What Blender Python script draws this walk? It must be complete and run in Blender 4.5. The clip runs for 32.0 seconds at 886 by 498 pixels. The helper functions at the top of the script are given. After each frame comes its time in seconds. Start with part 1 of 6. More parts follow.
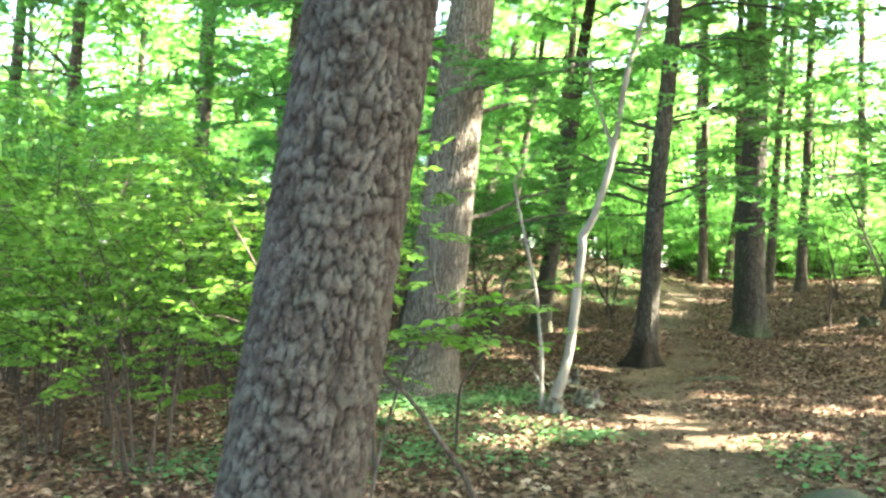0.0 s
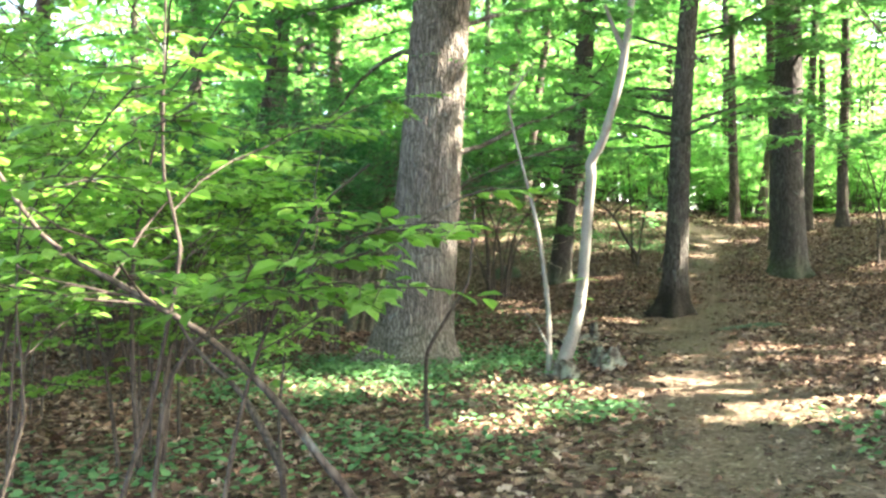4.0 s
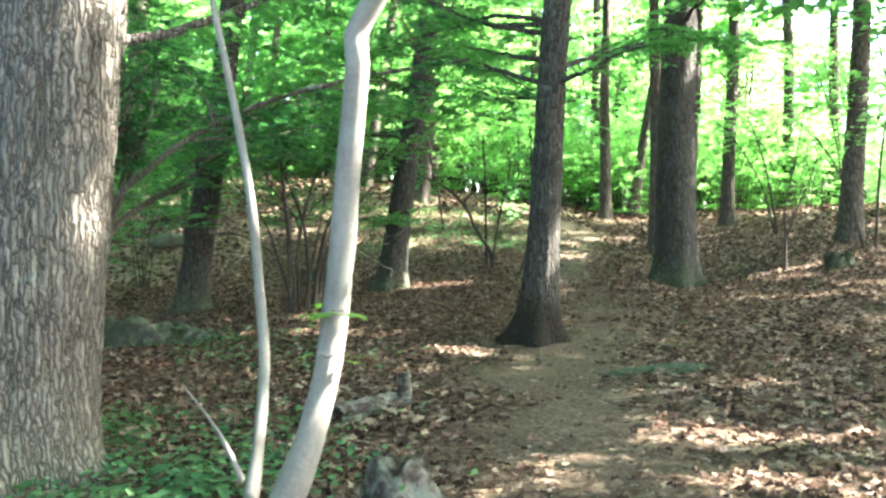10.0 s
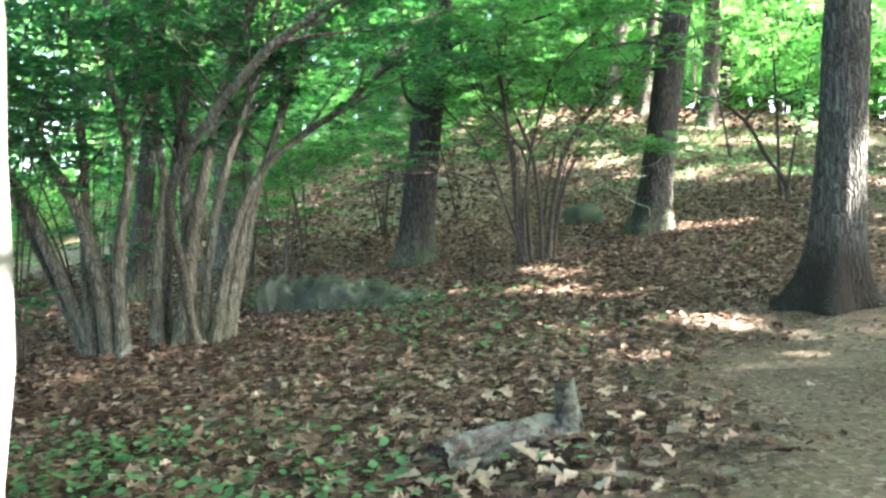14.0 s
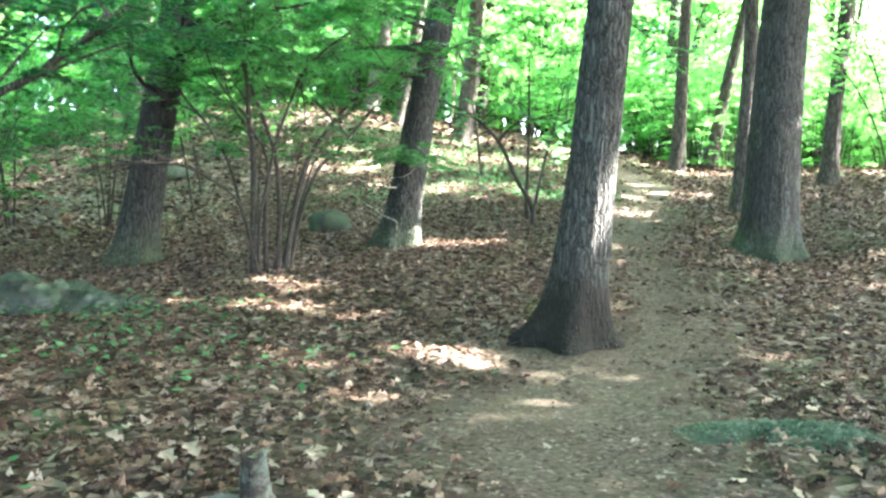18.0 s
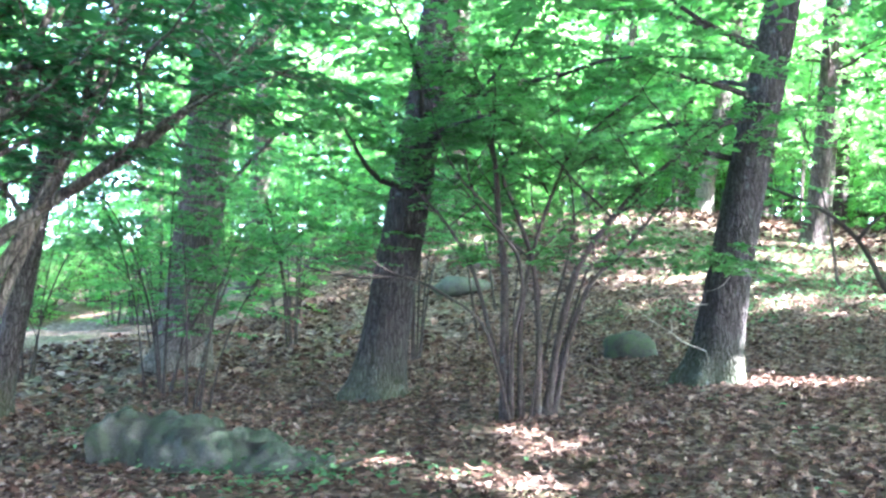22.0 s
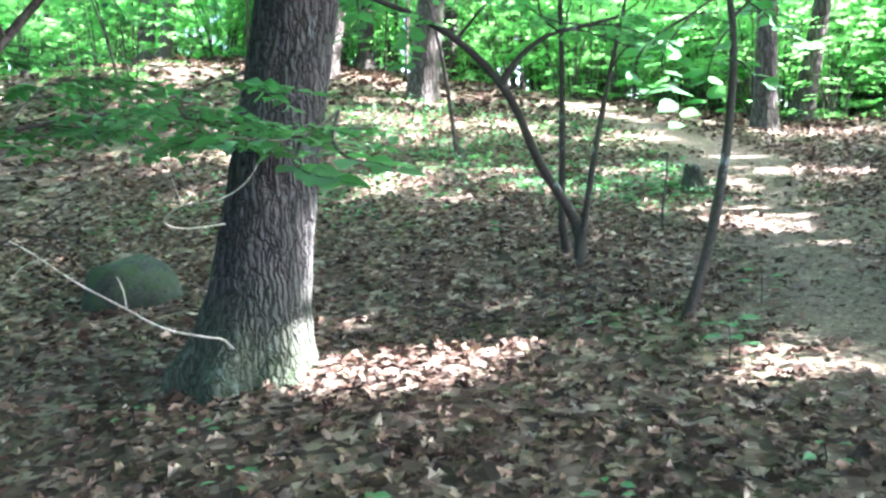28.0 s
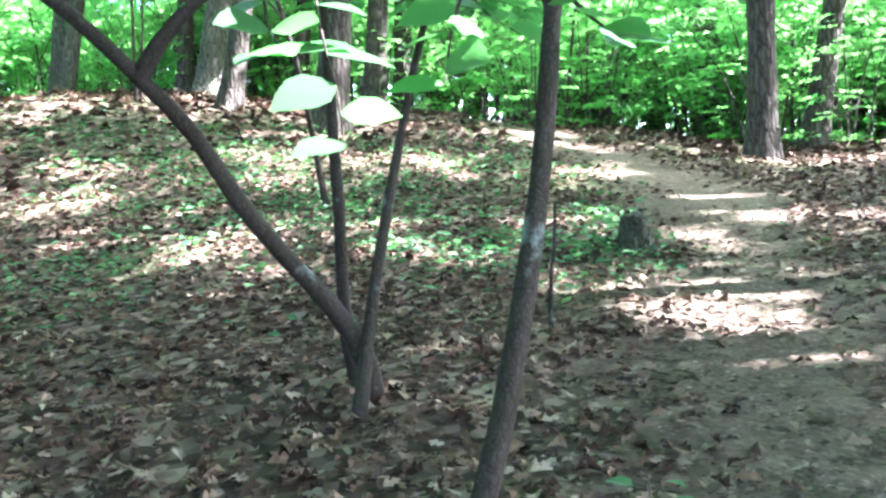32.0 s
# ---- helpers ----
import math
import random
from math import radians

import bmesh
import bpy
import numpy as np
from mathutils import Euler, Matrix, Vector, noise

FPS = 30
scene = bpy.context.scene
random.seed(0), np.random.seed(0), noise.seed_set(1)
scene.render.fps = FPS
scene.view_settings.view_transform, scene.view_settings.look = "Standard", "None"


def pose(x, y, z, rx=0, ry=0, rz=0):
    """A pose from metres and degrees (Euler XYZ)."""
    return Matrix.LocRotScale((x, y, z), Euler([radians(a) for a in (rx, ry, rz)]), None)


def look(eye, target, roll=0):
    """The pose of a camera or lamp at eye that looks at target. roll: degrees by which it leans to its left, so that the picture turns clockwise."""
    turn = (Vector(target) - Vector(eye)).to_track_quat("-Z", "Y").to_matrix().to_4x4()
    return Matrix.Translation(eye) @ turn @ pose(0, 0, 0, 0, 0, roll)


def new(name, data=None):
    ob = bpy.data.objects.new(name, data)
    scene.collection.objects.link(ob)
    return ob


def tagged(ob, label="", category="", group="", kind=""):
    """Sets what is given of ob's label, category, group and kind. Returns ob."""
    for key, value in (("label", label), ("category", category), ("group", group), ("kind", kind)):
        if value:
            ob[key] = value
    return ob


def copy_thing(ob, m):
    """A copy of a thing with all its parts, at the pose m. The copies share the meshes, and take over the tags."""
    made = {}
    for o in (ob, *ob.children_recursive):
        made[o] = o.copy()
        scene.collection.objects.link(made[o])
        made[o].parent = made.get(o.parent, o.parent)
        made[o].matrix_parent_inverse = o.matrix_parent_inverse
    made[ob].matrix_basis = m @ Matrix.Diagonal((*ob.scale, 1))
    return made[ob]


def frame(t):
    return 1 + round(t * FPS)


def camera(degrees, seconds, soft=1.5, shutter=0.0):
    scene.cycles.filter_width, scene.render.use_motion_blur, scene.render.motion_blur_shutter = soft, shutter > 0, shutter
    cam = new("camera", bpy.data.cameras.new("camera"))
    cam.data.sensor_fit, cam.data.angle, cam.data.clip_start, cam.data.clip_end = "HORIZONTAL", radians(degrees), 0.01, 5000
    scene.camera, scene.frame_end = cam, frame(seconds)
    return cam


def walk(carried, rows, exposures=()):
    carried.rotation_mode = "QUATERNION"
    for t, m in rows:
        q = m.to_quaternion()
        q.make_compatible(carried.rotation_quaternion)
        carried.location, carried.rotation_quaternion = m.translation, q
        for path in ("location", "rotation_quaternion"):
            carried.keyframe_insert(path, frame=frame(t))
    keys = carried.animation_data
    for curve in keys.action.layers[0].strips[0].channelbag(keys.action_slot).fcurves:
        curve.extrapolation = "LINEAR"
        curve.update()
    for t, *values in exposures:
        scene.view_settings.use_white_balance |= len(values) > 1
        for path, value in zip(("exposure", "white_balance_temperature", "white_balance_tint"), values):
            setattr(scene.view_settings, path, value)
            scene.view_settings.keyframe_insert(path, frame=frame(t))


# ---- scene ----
cam = camera(52.0, 32.0, soft=2.6)
PATH = [
    (0, (4.179, -11.262, 1.492), (3.353, -9.445, 1.620), 0.14),
    (0.5, (4.246, -11.454, 1.394), (3.619, -9.561, 1.550), -0.64),
    (1, (4.307, -11.317, 1.317), (3.810, -9.385, 1.453), 0.21),
    (1.5, (4.416, -10.864, 1.373), (3.853, -8.952, 1.541), -0.51),
    (2, (4.286, -10.417, 1.328), (3.583, -8.552, 1.495), -0.08),
    (2.5, (4.054, -9.917, 1.375), (3.307, -8.069, 1.532), 0.09),
    (3, (3.991, -9.400, 1.352), (3.212, -7.560, 1.446), -1.83),
    (3.5, (3.909, -9.119, 1.383), (3.050, -7.313, 1.432), -1.59),
    (5.5, (3.139, -7.341, 1.348), (2.275, -5.538, 1.349), -5.69),
    (6, (3.096, -6.524, 1.353), (2.504, -4.615, 1.280), -2.23),
    (6.5, (3.186, -5.994, 1.442), (2.604, -4.082, 1.361), -1.43),
    (7, (3.054, -5.424, 1.424), (2.487, -3.507, 1.371), 0.78),
    (7.5, (2.924, -4.950, 1.383), (2.307, -3.049, 1.320), -0.25),
    (8, (2.861, -4.474, 1.428), (2.101, -2.624, 1.386), -2.63),
    (8.5, (2.568, -3.952, 1.416), (1.744, -2.130, 1.414), -1.37),
    (9, (2.445, -3.422, 1.384), (1.760, -1.543, 1.371), -1.78),
    (9.5, (2.433, -2.837, 1.447), (1.793, -0.942, 1.436), -1.76),
    (10, (2.233, -2.190, 1.416), (1.624, -0.285, 1.430), -1.54),
    (10.5, (2.082, -1.420, 1.291), (1.619, 0.526, 1.281), -2.28),
    (11, (2.077, -0.809, 1.305), (1.592, 1.131, 1.307), -3.09),
    (11.5, (2.103, -0.387, 1.262), (1.583, 1.544, 1.231), -1.20),
    (12, (2.028, -0.040, 1.340), (1.380, 1.852, 1.320), -2.46),
    (12.5, (2.061, 0.519, 1.323), (1.154, 2.301, 1.334), -2.23),
    (13, (2.076, 0.881, 1.306), (0.926, 2.517, 1.292), -3.94),
    (13.5, (1.910, 1.254, 1.347), (0.717, 2.858, 1.289), -3.99),
    (15.5, (1.737, 1.644, 1.371), (0.523, 3.222, 1.176), -3.42),
    (16, (1.728, 1.564, 1.380), (0.513, 3.135, 1.140), -3.52),
    (16.5, (1.743, 1.577, 1.403), (0.545, 3.163, 1.181), -1.70),
    (17, (1.594, 1.896, 1.374), (0.549, 3.587, 1.148), -0.34),
    (17.5, (1.420, 2.035, 1.428), (0.645, 3.868, 1.232), -0.03),
    (18, (1.436, 2.633, 1.463), (0.702, 4.491, 1.361), 1.09),
    (18.5, (1.434, 3.024, 1.425), (0.630, 4.854, 1.508), -1.05),
    (19, (1.289, 3.481, 1.449), (0.431, 5.285, 1.548), 0.22),
    (19.5, (1.168, 3.893, 1.398), (0.194, 5.638, 1.493), -0.47),
    (20, (1.260, 4.392, 1.434), (0.068, 5.993, 1.553), -0.48),
    (20.5, (1.039, 4.825, 1.451), (-0.189, 6.400, 1.573), 0.98),
    (21, (0.759, 5.299, 1.538), (-0.494, 6.853, 1.653), 0.94),
    (21.5, (0.619, 5.794, 1.552), (-0.716, 7.277, 1.680), 0.64),
    (22, (0.383, 6.288, 1.639), (-0.987, 7.740, 1.763), 1.09),
    (22.5, (0.123, 6.861, 1.700), (-1.200, 8.359, 1.790), 0.56),
    (23, (-0.122, 7.390, 1.793), (-1.463, 8.872, 1.884), 1.03),
    (23.5, (-0.441, 7.871, 1.879), (-1.834, 9.304, 1.947), -0.04),
    (24, (-0.726, 8.296, 1.943), (-2.130, 9.719, 1.995), -0.26),
    (24.5, (-0.979, 8.864, 2.035), (-2.311, 10.355, 2.104), -0.46),
    (25, (-1.267, 9.393, 1.813), (-2.576, 10.902, 1.912), -0.93),
    (25.5, (-1.500, 9.949, 1.863), (-2.612, 11.610, 1.941), -2.40),
    (27.5, (-2.182, 12.155, 1.911), (-3.060, 13.946, 1.775), -3.60),
    (28, (-2.238, 12.780, 2.010), (-2.914, 14.654, 1.836), -1.87),
    (28.5, (-2.274, 13.394, 2.017), (-2.722, 15.333, 1.818), -1.17),
    (29, (-2.174, 14.140, 1.910), (-2.427, 16.117, 1.739), -3.72),
    (29.5, (-2.018, 14.752, 1.950), (-2.451, 16.694, 1.753), -4.06),
    (30, (-2.061, 15.134, 1.933), (-2.751, 17.008, 1.823), -3.18),
    (30.5, (-2.012, 15.683, 1.933), (-2.762, 17.535, 1.846), -3.21),
    (31, (-1.842, 16.213, 1.991), (-2.587, 18.067, 1.911), -3.98),
    (31.5, (-1.756, 16.731, 1.949), (-2.555, 18.564, 1.890), -3.85),
    (32, (-1.793, 17.313, 2.102), (-2.531, 19.170, 2.013), -3.23),
]
walk(cam, [(t, look(eye, target, roll)) for t, eye, target, roll in PATH],
     exposures=[(0.0, 4.57, 7330, 6), (1.0, 4.47, 7400, 5), (2.0, 4.53, 7300, 7), (3.0, 4.52, 7120, 10), (5.0, 4.53, 7000, 11), (7.0, 4.50, 6700, 9), (9.0, 4.72, 6330, 11), (10.0, 4.68, 6300, 8), (13.0, 4.83, 6120, 12), (16.0, 5.50, 5930, 11), (18.0, 5.31, 5740, 9), (19.0, 5.0, 5520, 11), (20.0, 5.16, 5310, 17), (22.0, 5.45, 5250, 25), (24.0, 5.58, 5230, 31), (26.0, 5.4, 5210, 25), (28.0, 5.04, 5290, 19), (29.0, 4.93, 5370, 15), (30.0, 4.97, 5280, 19), (32.0, 4.79, 5260, 20)])

# ---- world, sun, exposure ----
SUN_FROM = Vector((0.70, 0.29, 0.65)).normalized()   # towards the sun
SUN_EL = math.asin(SUN_FROM.z)
world = bpy.data.worlds.new("sky")
scene.world = world
world.use_nodes = True
wn = world.node_tree
sky = wn.nodes.new("ShaderNodeTexSky")
sky.sky_type = "NISHITA"
sky.sun_disc = False
sky.sun_elevation = SUN_EL
sky.sun_rotation = math.atan2(SUN_FROM.x, SUN_FROM.y)
sky.dust_density = 3.0
wn.nodes["Background"].inputs["Strength"].default_value = 0.12
wn.links.new(sky.outputs[0], wn.nodes["Background"].inputs["Color"])
sun_data = bpy.data.lights.new("sun", "SUN")
sun_data.energy = 4.6
sun_data.angle = radians(0.53)
sun_data.color = (1.0, 0.93, 0.82)
sun = new("sun", sun_data)
sun.matrix_world = look(SUN_FROM * 60, (0, 0, 0))


# ---- materials ----
def material(name, rough=0.8, spec=0.3):
    m = bpy.data.materials.new(name)
    m.use_nodes = True
    b = m.node_tree.nodes["Principled BSDF"]
    b.inputs["Roughness"].default_value = rough
    b.inputs["Specular IOR Level"].default_value = spec
    return m, m.node_tree.nodes, m.node_tree.links, b


def ramp(nodes, stops):
    r = nodes.new("ShaderNodeValToRGB")
    el = r.color_ramp.elements
    el[0].position, el[0].color = stops[0][0], (*stops[0][1], 1)
    el[1].position, el[1].color = stops[-1][0], (*stops[-1][1], 1)
    for p, c in stops[1:-1]:
        el.new(p).color = (*c, 1)
    return r


def node_noise(nodes, links, vec, scale, detail=4.0, rough=0.6):
    n = nodes.new("ShaderNodeTexNoise")
    n.inputs["Scale"].default_value = scale
    n.inputs["Detail"].default_value = detail
    n.inputs["Roughness"].default_value = rough
    links.new(vec, n.inputs["Vector"])
    return n


def mixc(nodes, links, fac, a, b, mode="MIX"):
    x = nodes.new("ShaderNodeMix")
    x.data_type = "RGBA"
    x.blend_type = mode
    for sock, v in ((x.inputs[0], fac), (x.inputs[6], a), (x.inputs[7], b)):
        if hasattr(v, "is_linked"):
            links.new(v, sock)
        elif isinstance(v, (int, float)):
            sock.default_value = v
        else:
            sock.default_value = (*v, 1)
    return x.outputs[2]


def bark(name, dark, mid, light, furrow=9.0, stretch=0.22, strength=0.7, moss=0.0, lichen=0.0, damp=0.0):
    m, n, l, b = material(name, 0.92, 0.15)
    co = n.new("ShaderNodeTexCoord").outputs["Object"]
    mp = n.new("ShaderNodeMapping")
    mp.inputs["Scale"].default_value = (1, 1, stretch)
    l.new(co, mp.inputs["Vector"])
    warp = node_noise(n, l, co, 6.0, 3)
    add = n.new("ShaderNodeVectorMath")
    add.operation = "MULTIPLY_ADD"
    add.inputs[1].default_value = (0.09, 0.09, 0.09)
    l.new(warp.outputs["Color"], add.inputs[0])
    l.new(mp.outputs[0], add.inputs[2])
    v = n.new("ShaderNodeTexVoronoi")
    v.feature = "DISTANCE_TO_EDGE"
    v.inputs["Scale"].default_value = furrow
    l.new(add.outputs[0], v.inputs["Vector"])
    fine = node_noise(n, l, mp.outputs[0], 40.0, 6)
    big = node_noise(n, l, co, 1.6, 4)
    r = ramp(n, [(0.0, dark), (0.09, mid), (0.45, light)])
    l.new(v.outputs["Distance"], r.inputs[0])
    g = ramp(n, [(0.25, (0.45, 0.45, 0.45)), (0.75, (1.25, 1.25, 1.25))])
    l.new(fine.outputs["Fac"], g.inputs[0])
    c = mixc(n, l, 0.75, r.outputs[0], g.outputs[0], "MULTIPLY")
    g2 = ramp(n, [(0.3, (0.75, 0.72, 0.7)), (0.7, (1.15, 1.15, 1.12))])
    l.new(big.outputs["Fac"], g2.inputs[0])
    c = mixc(n, l, 0.8, c, g2.outputs[0], "MULTIPLY")
    if lichen:
        ln = node_noise(n, l, co, 5.5, 5)
        lr = ramp(n, [(0.62, (0, 0, 0)), (0.72, (lichen, lichen, lichen))])
        l.new(ln.outputs["Fac"], lr.inputs[0])
        c = mixc(n, l, lr.outputs[0], c, (0.30, 0.36, 0.33))
    if moss:
        sep = n.new("ShaderNodeSeparateXYZ")
        l.new(co, sep.inputs[0])
        mm = n.new("ShaderNodeMapRange")
        mm.inputs["From Min"].default_value = 0.75
        mm.inputs["From Max"].default_value = 0.0
        mm.inputs["To Max"].default_value = moss
        l.new(sep.outputs[2], mm.inputs[0])
        mn = node_noise(n, l, co, 4.0, 5)
        mt = n.new("ShaderNodeMath")
        mt.operation = "MULTIPLY"
        l.new(mm.outputs[0], mt.inputs[0])
        l.new(mn.outputs["Fac"], mt.inputs[1])
        c = mixc(n, l, mt.outputs[0], c, (0.07, 0.11, 0.035))
    if damp:
        sp = n.new("ShaderNodeSeparateXYZ")
        l.new(co, sp.inputs[0])
        dn = node_noise(n, l, co, 3.0, 4)
        da = n.new("ShaderNodeMath")
        da.operation = "MULTIPLY_ADD"
        da.inputs[1].default_value = 0.7
        l.new(dn.outputs["Fac"], da.inputs[0])
        l.new(sp.outputs[2], da.inputs[2])
        dm = n.new("ShaderNodeMapRange")
        dm.inputs["From Min"].default_value = 1.15
        dm.inputs["From Max"].default_value = 0.75
        dm.inputs["To Max"].default_value = damp
        l.new(da.outputs[0], dm.inputs[0])
        c = mixc(n, l, dm.outputs[0], c, (0.018, 0.014, 0.011))
    l.new(c, b.inputs["Base Color"])
    h = n.new("ShaderNodeMath")
    h.operation = "MULTIPLY_ADD"
    h.inputs[1].default_value = 0.35
    l.new(fine.outputs["Fac"], h.inputs[0])
    hr = n.new("ShaderNodeMapRange")
    hr.inputs["From Max"].default_value = 0.35
    l.new(v.outputs["Distance"], hr.inputs[0])
    l.new(hr.outputs[0], h.inputs[2])
    bp = n.new("ShaderNodeBump")
    bp.inputs["Strength"].default_value = strength
    bp.inputs["Distance"].default_value = 0.03
    l.new(h.outputs[0], bp.inputs["Height"])
    l.new(bp.outputs[0], b.inputs["Normal"])
    return m


def foliage(name, dark, mid, light, shine=0.5, rough=0.45):
    """Thin leaves: diffuse and gloss in front, light shining through."""
    m, n, l, b = material(name, rough, 0.35)
    isl = n.new("ShaderNodeNewGeometry")
    r = ramp(n, [(0.0, dark), (0.5, mid), (1.0, light)])
    l.new(isl.outputs["Random Per Island"], r.inputs[0])
    l.new(r.outputs[0], b.inputs["Base Color"])
    tr = n.new("ShaderNodeBsdfTranslucent")
    tc = mixc(n, l, 1.0, r.outputs[0], (1.15, 1.4, 0.9), "MULTIPLY")
    l.new(tc, tr.inputs["Color"])
    mx = n.new("ShaderNodeMixShader")
    mx.inputs[0].default_value = shine
    l.new(b.outputs[0], mx.inputs[1])
    l.new(tr.outputs[0], mx.inputs[2])
    l.new(mx.outputs[0], n["Material Output"].inputs["Surface"])
    return m


def litter_material(name, stops, rough=0.75):
    m, n, l, b = material(name, rough, 0.12)
    isl = n.new("ShaderNodeNewGeometry")
    r = ramp(n, stops)
    l.new(isl.outputs["Random Per Island"], r.inputs[0])
    co = n.new("ShaderNodeTexCoord").outputs["Object"]
    fine = node_noise(n, l, co, 55.0, 3)
    g = ramp(n, [(0.3, (0.7, 0.7, 0.7)), (0.7, (1.15, 1.15, 1.15))])
    l.new(fine.outputs["Fac"], g.inputs[0])
    c = mixc(n, l, 0.7, r.outputs[0], g.outputs[0], "MULTIPLY")
    l.new(c, b.inputs["Base Color"])
    return m


BARK_GREY = bark("grey_ridged_bark", (0.04, 0.035, 0.03), (0.13, 0.116, 0.10), (0.25, 0.228, 0.20), 24.0, 0.10, 1.0, 0.25, 0.3)
BARK_DARK = bark("dark_ridged_bark", (0.016, 0.0145, 0.013), (0.052, 0.048, 0.043), (0.102, 0.096, 0.087), 24.0, 0.11, 0.85, 0.5, 0.25)
BARK_DAMP = bark("dark_bark_with_damp_foot", (0.018, 0.0165, 0.0145), (0.06, 0.056, 0.049), (0.122, 0.115, 0.103), 24.0, 0.11, 0.85, 0.2, 0.25, 0.9)
BARK_FAR = bark("far_trunk_bark", (0.025, 0.021, 0.018), (0.07, 0.059, 0.05), (0.125, 0.108, 0.093), 13.0, 0.2, 0.6)
BARK_STEM = bark("brown_stem_bark", (0.025, 0.02, 0.017), (0.055, 0.045, 0.037), (0.09, 0.075, 0.063), 26.0, 0.3, 0.15, 0.0, 0.3)
BARK_SAPLING = bark("smooth_brown_sapling_bark", (0.034, 0.029, 0.024), (0.046, 0.039, 0.032), (0.062, 0.053, 0.044), 60.0, 0.6, 0.2, 0.0, 0.5)
BARK_CLUMP = bark("brown_grey_clump_bark", (0.04, 0.036, 0.028), (0.11, 0.10, 0.078), (0.18, 0.168, 0.132), 22.0, 0.2, 0.5, 0.2, 0.4)
LEAF_NEAR = foliage("understory_leaves", (0.06, 0.15, 0.055), (0.09, 0.215, 0.08), (0.135, 0.285, 0.11), 0.6)
LEAF_PALE = foliage("light_shrub_leaves", (0.075, 0.165, 0.03), (0.125, 0.25, 0.05), (0.20, 0.34, 0.08), 0.55)
# bushes left of the trail: their shade is put into a darker leaf colour
LEAF_SHADE_TONE = foliage("leaves_with_painted_shade", (0.02, 0.085, 0.035), (0.035, 0.125, 0.05), (0.06, 0.18, 0.065), 0.45)
LEAF_TOP = foliage("canopy_leaves", (0.07, 0.15, 0.045), (0.10, 0.21, 0.06), (0.15, 0.28, 0.08), 0.72)
# far leaves: sunlight is put into a paler, more see-through colour
LEAF_FAR_LIT = foliage("far_leaves_with_painted_sun", (0.095, 0.19, 0.075), (0.138, 0.265, 0.10), (0.195, 0.345, 0.14), 0.84)
MOSS_LEAF = foliage("moss_tufts", (0.05, 0.085, 0.05), (0.08, 0.12, 0.075), (0.13, 0.17, 0.115), 0.2)
HERB = foliage("ground_herb_leaves", (0.035, 0.10, 0.042), (0.065, 0.155, 0.06), (0.12, 0.235, 0.095), 0.3, 0.6)
LITTER = litter_material("dead_oak_leaves", [(0.0, (0.022, 0.0125, 0.0088)), (0.35, (0.066, 0.038, 0.025)), (0.65, (0.128, 0.080, 0.053)), (0.87, (0.207, 0.145, 0.10)), (1.0, (0.32, 0.25, 0.19))], 0.8)
TAN_LEAF = litter_material("dry_tan_leaf", [(0.0, (0.19, 0.135, 0.09)), (1.0, (0.36, 0.28, 0.20))], 0.65)
TRODDEN = litter_material("trodden_leaf_bits", [(0.0, (0.04, 0.027, 0.019)), (0.5, (0.10, 0.07, 0.05)), (0.9, (0.17, 0.127, 0.093)), (1.0, (0.30, 0.24, 0.18))], 0.85)


def mottled(name, coarse, fine, over, amount, size=3.0, strength=0.9, crack=None):
    """Blotchy weathered surface: two noises and a growth over the upper sides."""
    m, n, l, b = material(name, 0.95, 0.12)
    co = n.new("ShaderNodeTexCoord").outputs["Object"]
    a = node_noise(n, l, co, size, 8, 0.7)
    ra = ramp(n, coarse)
    l.new(a.outputs["Fac"], ra.inputs[0])
    f = node_noise(n, l, co, size * 12, 6, 0.7)
    rf = ramp(n, fine)
    l.new(f.outputs["Fac"], rf.inputs[0])
    c = mixc(n, l, 0.85, ra.outputs[0], rf.outputs[0], "MULTIPLY")
    g = node_noise(n, l, co, size * 1.7, 6, 0.65)
    gr = ramp(n, [(0.45, (0, 0, 0)), (0.6, (amount, amount, amount))])
    l.new(g.outputs["Fac"], gr.inputs[0])
    c = mixc(n, l, gr.outputs[0], c, over)
    if crack:
        at = n.new("ShaderNodeAttribute")
        at.attribute_name = "crack"
        c = mixc(n, l, at.outputs["Fac"], c, crack)
    l.new(c, b.inputs["Base Color"])
    bp = n.new("ShaderNodeBump")
    bp.inputs["Strength"].default_value = strength
    bp.inputs["Distance"].default_value = 0.04
    l.new(f.outputs["Fac"], bp.inputs["Height"])
    l.new(bp.outputs[0], b.inputs["Normal"])
    return m


FINE = [(0.3, (0.45, 0.45, 0.45)), (0.7, (1.3, 1.3, 1.3))]
MOSS = mottled("mossy_stone", [(0.3, (0.04, 0.042, 0.036)), (0.5, (0.085, 0.092, 0.076)), (0.7, (0.15, 0.155, 0.135))], FINE, (0.07, 0.10, 0.05), 0.6)
MOSS_DARK = mottled("dark_mossy_boulder", [(0.3, (0.03, 0.032, 0.026)), (0.5, (0.055, 0.062, 0.048)), (0.7, (0.09, 0.095, 0.08))], FINE, (0.05, 0.08, 0.03), 0.75)
MOSS_PATCH = mottled("grey_green_moss", [(0.35, (0.03, 0.035, 0.026)), (0.5, (0.075, 0.095, 0.065)), (0.65, (0.13, 0.155, 0.11))], FINE, (0.06, 0.10, 0.05), 0.6, 6.0)
ROT = mottled("rotten_grey_wood", [(0.36, (0.03, 0.021, 0.015)), (0.5, (0.085, 0.07, 0.056)), (0.68, (0.23, 0.215, 0.185))], FINE, (0.23, 0.255, 0.2), 0.65, 5.0)
